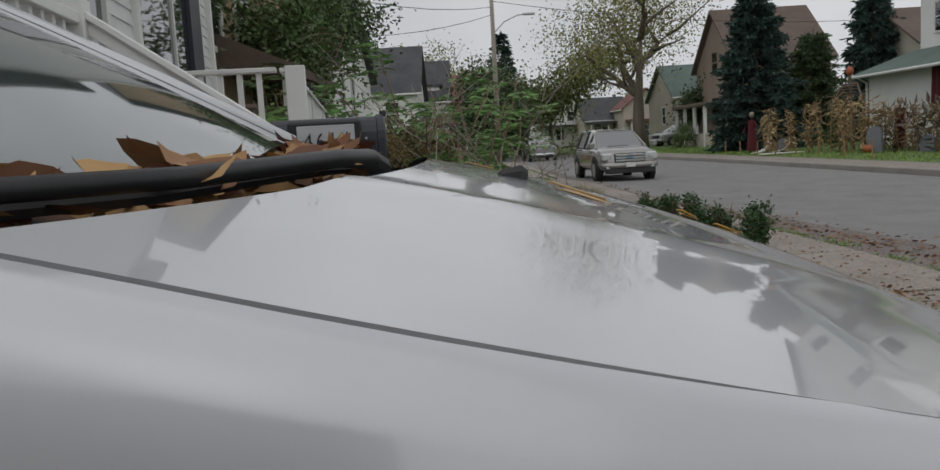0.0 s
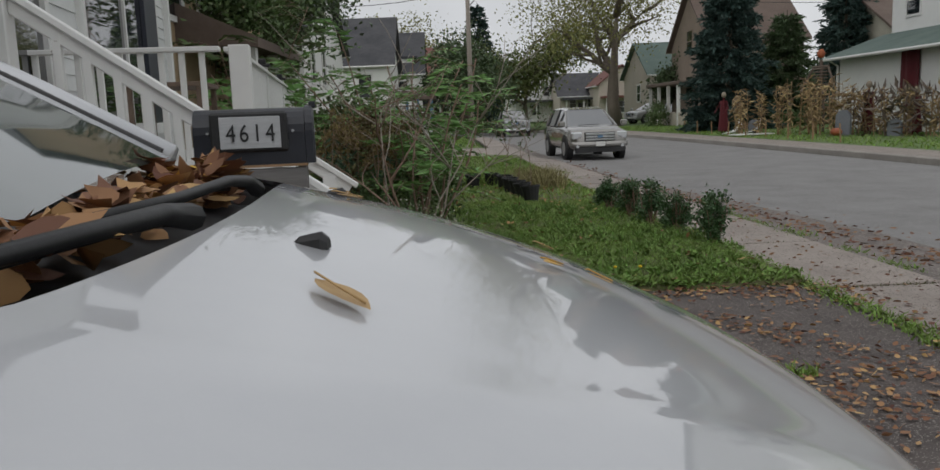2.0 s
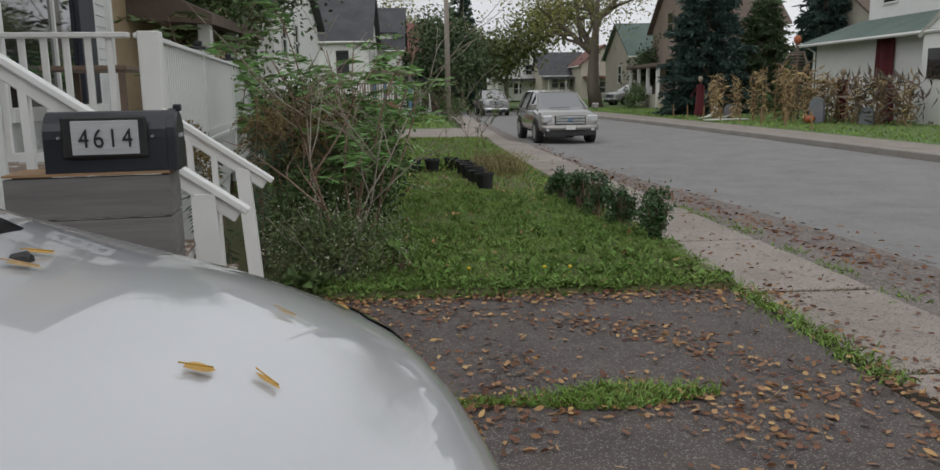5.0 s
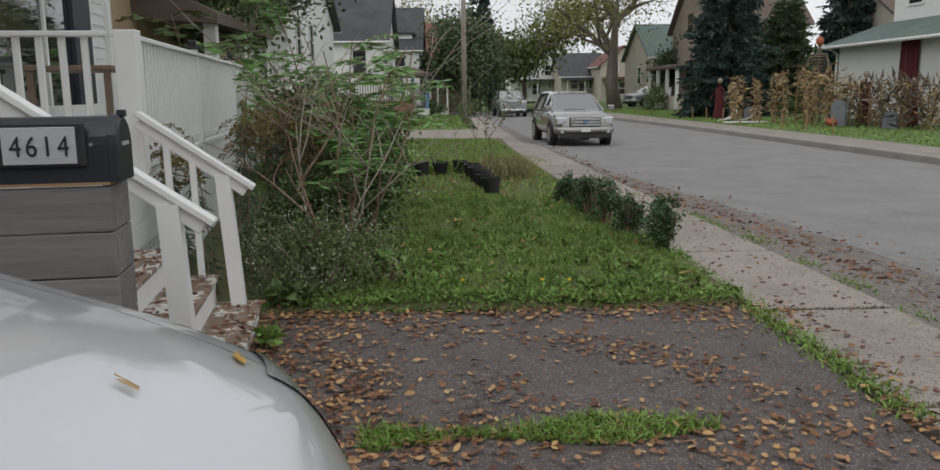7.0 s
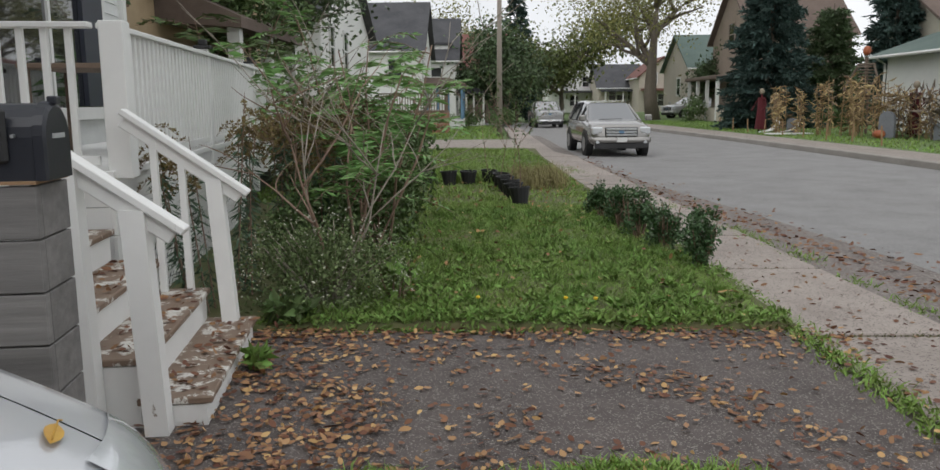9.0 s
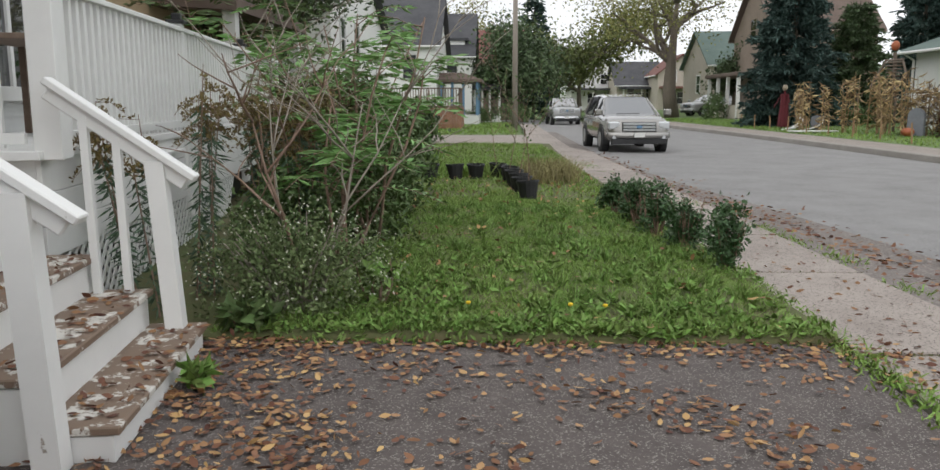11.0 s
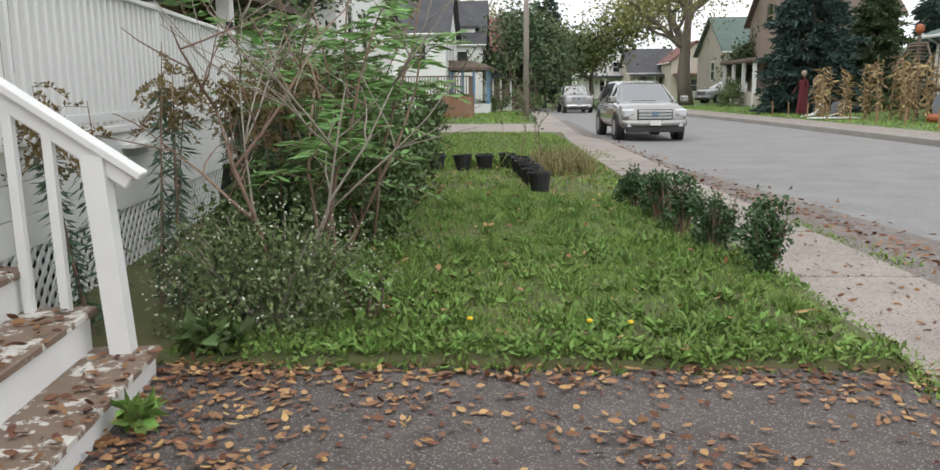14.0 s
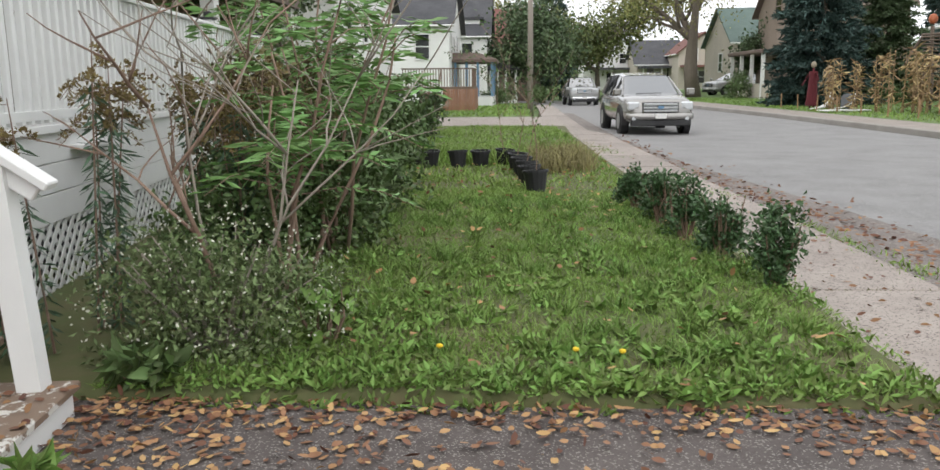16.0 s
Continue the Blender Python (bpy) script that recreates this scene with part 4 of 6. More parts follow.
# ---- mailbox on its plank stand ----
def mailbox():
    mb = empty("mailbox", pose(-0.60, 3.76, 1.235, 0, 0, 8), "black metal mailbox with a number plate, on a plank stand", "mailbox")
    hw, hz, hl = 0.105, 0.135, 0.22
    prof = [(-hw, 0)] + [(hw * -math.cos(a), hz + (0.105) * math.sin(a)) for a in [i * math.pi / 10 for i in range(11)]] + [(hw, 0)]
    part("shell", loft([[(x, y, z) for y, z in prof] for x in (-0.262, hl - 0.02)]), M_MAILBOX, mb, smooth=False)
    lid = part("lid", loft([[(x, y * s, z * s) for y, z in prof] for x, s in ((hl - 0.018, 1.03), (hl + 0.012, 1.03), (hl + 0.02, 0.96))]), M_MAILBOX, mb)
    part("pull_tab", box((hl + 0.0, -0.02, 0.235), (hl + 0.03, 0.02, 0.262), bevel=0.004), M_MAILBOX, lid)
    part("name_strip", box((hl + 0.018, -0.05, 0.13), (hl + 0.024, 0.05, 0.145)), M_PLATE, lid)
    part("holder", box((-0.19, -0.125, 0.055), (0.13, -0.1, 0.225), bevel=0.01), M_BLACK, mb)
    plate = part("number_plate", box((-0.15, -0.131, 0.072), (0.10, -0.124, 0.205), bevel=0.002), M_PLATE, mb, "grey number plate reading 4614")
    for i, ch in enumerate("4614"):
        cu = bpy.data.curves.new("digit", "FONT")
        cu.body, cu.size, cu.extrude, cu.align_x = ch, 0.105, 0.002, "CENTER"
        tmp = new("digit", cu)
        me = bpy.data.meshes.new_from_object(tmp.evaluated_get(bpy.context.evaluated_depsgraph_get()))
        bpy.data.objects.remove(tmp)
        me.materials.append(M_BLACK)
        me.transform(Matrix.Diagonal((0.8, 1, 1, 1)))
        d = new("digit", me)
        d.parent, d.matrix_basis = plate, pose(-0.104 + 0.054 * i, -0.1335, 0.101, 90, 0, 0)
    for x in (-0.2, 0.15):
        part("screw", tube([(x, -0.11, 0.14), (x, -0.128, 0.14)], 0.006, seg=8), M_GALV, mb)
    st = empty("mailbox_stand", pose(-0.60, 3.76, 0, 0, 0, 8), "weathered grey plank stand under the mailbox", "stand")
    for k in range(7):
        z = 0.02 + 0.172 * k
        part("plank", box((-0.42, -0.115, z), (0.20, -0.075, z + 0.166), bevel=0.003), M_GREYWOOD, st)
        part("plank", box((0.16, -0.073, z), (0.20, 0.16, z + 0.166), bevel=0.003), M_GREYWOOD, st)
    part("top_board", box((-0.42, -0.12, 1.225), (0.205, 0.16, 1.235)), M_RAWWOOD, st)
    part("post", box((-0.4, -0.07, 0), (-0.3, 0.1, 1.22)), M_GREYWOOD, st)


mailbox()

# ---- pavement slabs ----
pave = empty("pavement", pose(0, 0, 0), "cracked concrete pavement slabs along the street", "pavement")
tagged(pave, kind="structure")
y = -4.0
JOINTS = [-4.0, -1.9, 0.2, 2.3, 4.35, 6.15, 8.2, 10.0, 11.9, 13.8, 15.7, 17.6, 19.5, 21.4, 23.3, 25.2, 27.1, 29.0, 30.9, 32.8, 35, 38, 41, 44, 47, 50, 53, 56]
for a, b in zip(JOINTS, JOINTS[1:]):
    def edge(yy):
        return max(lawn_right(min(yy, 24)), 0) if yy < 24 else min(lawn_right(24), lerp_row(NEAR_EDGE, yy) - 1.1)
    bm = bmesh.new()
    z = ground_z(2.8, a) + RNG.uniform(-0.006, 0.006) + 0.012
    pts = [(edge(a) + 0.02, a + 0.012), (edge(a) + 0.97, a + 0.012), (edge(b) + 0.97, b - 0.012), (edge(b) + 0.02, b - 0.012)]
    secs = [[(x, yy, z - 0.1) for x, yy in pts], [(x, yy, z - 0.008) for x, yy in pts]]
    cx, cy = sum(p[0] for p in pts) / 4, sum(p[1] for p in pts) / 4
    secs.append([(x + (0.008 if x < cx else -0.008), yy + (0.008 if yy < cy else -0.008), z) for x, yy in pts])
    part("slab", loft(secs), M_CONC, pave)


# ---- vegetation ----
def branchy(base, height, spread, n, r0, seed, lean=(0, 0), seg=5, droop=0.0, levels=2):
    """Trunk points and limb tubes; returns the bmesh and the limb ends."""
    rnd = random.Random(seed)
    bm, ends = bmesh.new(), []

    def grow(p, d, length, r, level):
        pts, rad = [p], [r]
        for k in range(4):
            d = (d + Vector((rnd.uniform(-1, 1), rnd.uniform(-1, 1), rnd.uniform(-0.5, 0.7) - droop)) * 0.22).normalized()
            p = p + d * length / 4
            pts.append(p)
            rad.append(r * (1 - 0.2 * (k + 1)) + 0.001)
        tube(pts, rad, bm, seg)
        ends.extend(pts[2:])
        if level:
            for k in range(n):
                q = pts[1 + rnd.randrange(4)] if level < levels else pts[2 + rnd.randrange(3)]
                a = rnd.uniform(0, math.tau)
                e = (d * 0.55 + Vector((math.cos(a), math.sin(a), rnd.uniform(-0.1, 0.5))) * spread).normalized()
                grow(q, e, length * rnd.uniform(0.45, 0.75), r * 0.5, level - 1)
    grow(Vector(base), Vector((lean[0], lean[1], 1)).normalized(), height, r0, levels)
    return bm, ends


def broad_tree(x, y, height, crown_w, material, seed, n_leaf, leaf, label, trunk_r=0.3, gap=0.35, lean=(0, 0), low=0.35, group="street trees"):
    z0 = ground_z(x, y) - 0.15
    t = empty("tree", pose(x, y, z0), label, "tree", group)
    bm, ends = branchy((0, 0, 0), height * 0.55, 1.0, 5, trunk_r, seed, lean, 7)
    ends = [e for e in ends if e.z > height * low]
    part("trunk", bm, M_BARK, t, smooth=True)
    pts = []
    rs = np.random.default_rng(seed)
    for e in ends:
        k = max(4, n_leaf // len(ends))
        s = crown_w * 0.14
        sc = 1 + 0.25 * (e.z / height)
        c = np.array([e.x * sc * crown_w / height * 1.25, e.y * sc * crown_w / height * 1.25, e.z * 1.18])
        if rs.uniform() < gap * 0.5:
            k = k // 4
        pts.append(c + rs.normal(size=(k, 3)) * np.array([s, s, s * 0.7]))
    pts = np.concatenate(pts)
    part_ob = mesh_np("crown", *leaves(pts, leaf, leaf * 0.6, np.array([0, 0, -0.2])), material, t)
    part_ob["kind"] = "stuff"
    return t


def conifer(x, y, height, radius, material, n, label, needle=0.3, seed=1, sparse=False):
    z0 = ground_z(x, y)
    t = empty("spruce", pose(x, y, z0), label, "tree")
    part("trunk", tube([(0, 0, -0.2), (0, 0, height * 0.6), (0, 0, height)], [0.2, 0.12, 0.02], seg=7), M_BARK, t)
    rs = np.random.default_rng(seed)
    tiers = int(height * (1.6 if sparse else 2.6))
    pts, dirs = [], []
    for i in range(tiers):
        h = 0.04 + 0.95 * i / tiers
        r = radius * (1 - h) ** (0.8 if sparse else 0.6) * (0.85 + 0.3 * (i % 2)) + 0.1
        for b in range(9 if sparse else 15):
            a = rs.uniform(0, math.tau)
            rr = r * rs.uniform(0.75, 1.12)
            k = max(3, n // (tiers * 13))
            s = rs.uniform(0.12, 1.0, k) ** 0.7
            px_ = np.cos(a) * rr * s + rs.normal(0, 0.10, k) * (1 if not sparse else 0.6)
            py_ = np.sin(a) * rr * s + rs.normal(0, 0.10, k) * (1 if not sparse else 0.6)
            pz_ = h * height + rs.normal(0, 0.05, k) - 0.35 * s ** 2 * rr * 0.6 + 0.12 * s ** 4
            pts.append(np.stack([px_, py_, pz_], 1))
            dirs.append(np.tile([np.cos(a), np.sin(a), -0.35], (k, 1)))
    crown = mesh_np("crown", *leaves(np.concatenate(pts), needle, needle * 0.3, np.concatenate(dirs) * 1.3, 0.7), material, t)
    crown["kind"] = "stuff"
    return t


def frond_plant(name, base, stems, n_fronds, frond_len, label, seed, stem_mat, leaf_mat, height, spread, leaflet=0.11, pairs=9, offset=(0, 0)):
    """Sumac-like: leaning stems that end in pinnate fronds."""
    t = empty(name, pose(*base), label, "shrub")
    rnd = random.Random(seed)
    cen, dr = [], []
    for s in range(stems):
        bm = bmesh.new()
        a = rnd.uniform(0, math.tau)
        p = Vector((rnd.uniform(-0.1, 0.1), rnd.uniform(-0.1, 0.1), 0))
        d = Vector((math.cos(a) * spread + offset[0], math.sin(a) * spread + offset[1], 1)).normalized()
        hh = height * rnd.uniform(0.7, 1.05)
        pts = [p]
        for k in range(5):
            d = (d + Vector((rnd.uniform(-0.2, 0.2) + offset[0] * 0.12, rnd.uniform(-0.2, 0.2) + offset[1] * 0.12, 0))).normalized()
            pts.append(pts[-1] + d * hh / 5)
        tube(pts, [0.016, 0.014, 0.012, 0.010, 0.008, 0.006], bm, 6)
        for k in range(n_fronds):
            q = pts[2].lerp(pts[5], rnd.uniform(0.1, 1.0))
            b = rnd.uniform(0, math.tau)
            fd = Vector((math.cos(b), math.sin(b), rnd.uniform(0.3, 1.0))).normalized()
            ln = frond_len * rnd.uniform(0.7, 1.2)
            side = fd.cross(Vector((0, 0, 1))).normalized()
            fp = [q + fd * ln * u + Vector((0, 0, -0.45 * ln * u * u)) for u in (0, 0.33, 0.66, 1)]
            tube(fp, [0.005, 0.004, 0.003, 0.002], bm, 4)
            for j in range(pairs):
                u = 0.15 + 0.85 * j / pairs
                c = q + fd * ln * u + Vector((0, 0, -0.45 * ln * u * u))
                for sg in (-1, 1):
                    cen.append(tuple(c))
                    v = side * sg + fd * 0.45 + Vector((0, 0, -0.35))
                    dr.append(tuple(v * 6))
        part("stem", bm, stem_mat, t, smooth=True)["kind"] = "stuff"
    f = mesh_np("foliage", *leaves(np.array(cen), leaflet, leaflet * 0.2, np.array(dr), 0.9, 0.05), leaf_mat, t)
    f["kind"] = "stuff"
    return t


def shrub(name, centre, radii, n, leaf, material, label, stems=8, stem_mat=None, shell=0.35, category="shrub", base_z=0.04):
    x, y, z = centre
    t = empty(name, pose(x, y, base_z), label, category)
    bm = bmesh.new()
    rnd = random.Random(int(n + x * 100))
    for k in range(stems):
        a, q = rnd.uniform(0, math.tau), rnd.uniform(0.2, 0.85)
        e = (radii[0] * math.cos(a) * q, radii[1] * math.sin(a) * q, z - base_z + radii[2] * rnd.uniform(0.2, 0.9))
        tube([(e[0] * 0.1, e[1] * 0.1, -0.04), (e[0] * 0.5 + rnd.uniform(-0.05, 0.05), e[1] * 0.5, e[2] * 0.5), e], [0.012, 0.008, 0.003], bm, 5)
    part("stalk", bm, stem_mat or M_STEM, t)["kind"] = "stuff"
    clumps = max(8, n // 60)
    cc = blob_points(clumps, (0, 0, z - base_z), radii, shell)
    p = np.repeat(cc, n // clumps, 0)
    p = p + RNG.normal(size=p.shape) * np.array(radii) * 0.17
    p[:, 2] = np.maximum(p[:, 2], 0.01)
    f = mesh_np("foliage", *leaves(p, leaf, leaf * 0.5, np.array([0, 0, 0.15])), material, t)
    f["kind"] = "stuff"
    return t


def goldenrod(x, y, height, lean, seed, label):
    t = empty("goldenrod", pose(x, y, 0.03), label, "plant", "goldenrod by the deck")
    rnd = random.Random(seed)
    rs = np.random.default_rng(seed)
    bm, plume, pd, lf, ld = bmesh.new(), [], [], [], []
    for s in range(5):
        p = Vector((rnd.uniform(-0.08, 0.08), rnd.uniform(-0.08, 0.08), 0))
        h = height * rnd.uniform(0.8, 1.05)
        d = Vector((lean[0] + rnd.uniform(-0.09, 0.09), lean[1] + rnd.uniform(-0.09, 0.09), 1))
        pts = [p + d * h * u for u in (0, 0.3, 0.6, 0.85, 1)]
        tube(pts, [0.007, 0.006, 0.005, 0.004, 0.002], bm, 5)
        for k in range(95):
            u = rs.uniform(0.05, 0.85)
            a = rs.uniform(0, math.tau)
            lf.append(tuple(p + d * h * u))
            ld.append((math.cos(a), math.sin(a), -0.6))
        for b in range(9):
            a, u = rnd.uniform(0, math.tau), rnd.uniform(0.78, 1.0)
            o = p + d * h * u
            v = Vector((math.cos(a), math.sin(a), 0.5))
            ln = rnd.uniform(0.1, 0.24)
            q = [o + v * ln * w + Vector((0, 0, -0.9 * ln * w * w)) for w in (0, 0.5, 1)]
            tube(q, 0.002, bm, 3)
            for w in rs.uniform(0.1, 1, 26):
                c = o + v * ln * float(w) + Vector((0, 0, -0.9 * ln * float(w) ** 2))
                plume.append(tuple(c))
    part("stalk", bm, M_STEM, t)["kind"] = "stuff"
    mesh_np("foliage", *leaves(np.array(lf), 0.10, 0.016, np.array(ld) * 2.5, 0.7, 0.03), M_RODLEAF, t)["kind"] = "stuff"
    mesh_np("blossom", *leaves(np.array(plume), 0.028, 0.016, np.array([0, 0, 0.6])), M_GOLDROD, t)["kind"] = "stuff"
    return t


goldenrod(-0.80, 7.15, 1.5, (0.02, 0.0), 3, "tall goldenrod with fading plumes beside the deck")
goldenrod(-0.98, 6.75, 1.3, (-0.08, -0.02), 4, "leaning goldenrod with fading plumes beside the deck")
goldenrod(-0.35, 8.0, 1.42, (0.0, 0.0), 5, "goldenrod going to seed among the shrubs")
goldenrod(-0.75, 8.4, 1.5, (0.0, 0.0), 6, "goldenrod going to seed among the shrubs")

# flowering aster mound
aster = shrub("aster_mound", (-0.12, 6.85, 0.3), (0.66, 0.46, 0.36), 6500, 0.036, M_ASTER, "sprawling wild aster mound with tiny white flowers", 26, M_DRYSTEM, 0.3, "shrub")
p = blob_points(700, (0, 0, 0.3), (0.70, 0.5, 0.42), 0.75)
p = p[(p[:, 2] > 0.08)]
mesh_np("blossom", *leaves(p, 0.016, 0.014, np.array([0, 0, 0.6])), M_ASTERFLOWER, aster, "tiny white flowers")["kind"] = "stuff"
shrub("low_weed", (-0.32, 6.42, 0.1), (0.13, 0.08, 0.09), 240, 0.11, M_BUSH, "dark green weed by the steps", 5, None, 0.2, "weed", 0.0)
shrub("low_weed", (-0.28, 5.55, 0.07), (0.05, 0.05, 0.06), 60, 0.10, M_WEED, "bright green weed growing against the step", 3, None, 0.2, "weed", 0.0)
shrub("broadleaf_weed", (0.38, 6.95, 0.22), (0.2, 0.2, 0.15), 130, 0.10, M_WEED, "broad-leaved weed at the lawn's edge", 6, None, 0.2, "weed")

# sumac and bare shrub with its stems
frond_plant("sumac", (0.0, 7.7, 0.03), 5, 8, 0.62, "green sumac with feathery drooping leaves", 11, M_STEM, M_SUMAC, 1.75, 0.14, 0.12, 13, (0.13, 0.05))
frond_plant("sumac", (0.0, 8.8, 0.03), 5, 9, 0.68, "green sumac with feathery drooping leaves", 12, M_STEM, M_SUMAC, 2.1, 0.16, 0.13, 13, (0.10, 0.0))
frond_plant("sumac", (-0.5, 10.2, 0.03), 5, 7, 0.6, "dark green sumac behind the shrubs", 13, M_STEM, M_SUMAC, 2.5, 0.2, 0.15, 12)


def bare_shrub():
    t = empty("bare_shrub", pose(-0.06, 6.95, 0.02), "leafless pale shrub with many-forked twigs", "shrub")
    for s, (dx, lean, h) in enumerate(((0.0, (0.02, 0.0), 1.25), (0.05, (0.45, 0.0), 1.35), (-0.05, (-0.28, 0.1), 1.35), (0.02, (0.22, 0.1), 1.45))):
        bm, _ = branchy((dx, 0.02 * s, 0), h, 0.75, 4, 0.019 if s == 0 else 0.012, 31 + s, lean, 5, levels=2)
        part("stem", bm, M_STEM if s in (0,) else M_DRYSTEM, t, smooth=True)


bare_shrub()
shrub("bush", (-0.42, 8.1, 0.45), (0.42, 0.5, 0.45), 4200, 0.06, M_BUSH, "dense dark green bush beside the deck", 12)
shrub("bush", (-0.55, 8.9, 1.05), (0.55, 0.6, 0.5), 3600, 0.06, M_REDBUSH, "reddish-brown bush beside the deck", 10)
shrub("bush", (-0.08, 9.3, 0.5), (0.48, 0.7, 0.5), 4400, 0.07, M_BUSH, "dense green bush behind the sumac", 12)
shrub("bush", (-0.2, 10.9, 0.55), (0.55, 0.8, 0.5), 3800, 0.08, M_BUSH, "dense green bush behind the sumac", 12)
shrub("bush", (-0.6, 12.4, 0.8), (0.8, 1.0, 0.8), 3600, 0.10, M_BUSH, "dense green bush by the lawn's far edge", 12)
shrub("bush", (-1.6, 15.5, 0.9), (0.9, 1.4, 0.9), 3600, 0.13, M_BUSH, "overgrown green bush between the yards", 12)
shrub("bush", (-1.9, 19.5, 0.8), (0.9, 1.6, 0.8), 3000, 0.14, M_TREE_D, "dark overgrown bush between the yards", 10)
shrub("small_conifer", (-0.75, 21.5, 0.6), (0.4, 0.4, 0.65), 1500, 0.1, M_TREE_D, "small dark conifer by the neighbour's drive", 6)
frond_plant("large_leaf_sapling", (-2.35, 12.9, 0.0), 6, 8, 0.8, "sapling with very large green leaves behind the deck", 21, M_STEM, M_SUMAC, 2.3, 0.2, 0.34, 4)
frond_plant("large_leaf_sapling", (-2.75, 15.0, 0.0), 6, 8, 0.9, "tall sapling with drooping green leaves", 22, M_STEM, M_BUSH, 3.4, 0.2, 0.25, 8)

# boxwood hedge plants
for i, (x, y, h) in enumerate(((2.45, 11.2, 0.40), (2.55, 10.35, 0.42), (2.62, 9.6, 0.46), (2.72, 8.9, 0.47), (2.86, 8.1, 0.50))):
    o = shrub("boxwood", (x, y, 0.08 + h * 0.48), (0.19, 0.19, h * 0.5), 1700, 0.045, M_BOXWOOD, "young dark green boxwood in a row along the lawn", 16, None, 0.25, "shrub")
    o["group"] = "boxwoods along the pavement"

# nursery pots
POTS = [(1.50, 12.3), (1.44, 12.9), (1.4, 13.5), (1.34, 14.1), (1.28, 14.7), (1.08, 15.4), (0.74, 15.2), (0.42, 15.1), (0.02, 15.0), (-0.25, 15.3)]
pot0 = empty("plant_pot", pose(0, 0, -50), "black plastic nursery pot on the lawn", "pot", "nursery pots")


def pot_mesh():
    ring = lambda r, z: [(r * math.cos(a), r * math.sin(a), z) for a in [i * math.tau / 14 for i in range(14)]]
    part("shell", loft([ring(0.10, 0), ring(0.135, 0.22), ring(0.15, 0.22), ring(0.15, 0.25), ring(0.13, 0.25), ring(0.125, 0.2)]), M_POT, pot0)
    part("soil", loft([ring(0.124, 0.19), ring(0.124, 0.215)]), M_SOIL, pot0)


pot_mesh()
for i, (x, y) in enumerate(POTS):
    m = pose(x, y, lawn_z(x, y) - 0.005, RNG.uniform(-4, 4), RNG.uniform(-4, 4), i * 40)
    if i == 0:
        pot0.matrix_basis = m
    else:
        copy_thing(pot0, m)
    if i in (0, 2, 4, 5):
        t = empty("sapling", pose(x, y, lawn_z(x, y) + 0.2), "thin leafy sapling growing in a pot", "plant", "potted saplings")
        bm, ends = branchy((0, 0, 0), RNG.uniform(0.75, 1.15), 0.4, 3, 0.008, 50 + i, (0, 0), 4, levels=2)
        part("stem", bm, M_STEM, t)
        pts = np.repeat(np.array([tuple(e) for e in ends]), 4, 0)
        mesh_np("foliage", *leaves(pts + RNG.normal(size=pts.shape) * 0.02, 0.05, 0.025), M_BUSH, t)["kind"] = "stuff"
xy = scatter(1500, 1.5, 2.35, 14.2, 16.2)
tagged(mesh_np("dry_grass", *blades(len(xy), xy, np.array([lawn_z(a, b) for a, b in xy]), 0.34, 0.006, 0.4), mat("straw_grass", (0.26, 0.22, 0.10), (0.2, 0.2, 0.08), 3, 0.8, isl=0.3)), "tall straw-coloured grass by the pots", "grass", kind="stuff")
xy = scatter(900, -0.5, 1.6, 15.2, 16.6)
tagged(mesh_np("tall_weeds", *blades(len(xy), xy, np.array([lawn_z(a, b) for a, b in xy]), 0.35, 0.008, 0.5), M_GRASS), "tall weeds behind the pots", "grass", kind="stuff")
for x, y in ((1.55, 6.62), (1.75, 6.6), (0.95, 6.65)):
    d = empty("dandelion", pose(x, y, 0.05), "small yellow dandelion flower in the grass", "flower", "dandelions")
    part("stalk", tube([(0, 0, -0.03), (0.01, 0, 0.09)], 0.002, seg=4), M_WEED, d)
    part("bloom", loft([[(0.01 + r * math.cos(a), r * math.sin(a), z) for a in [i * math.tau / 9 for i in range(9)]] for r, z in ((0.004, 0.085), (0.016, 0.095), (0.014, 0.103), (0.004, 0.107))]), M_YELLOWFL, d)


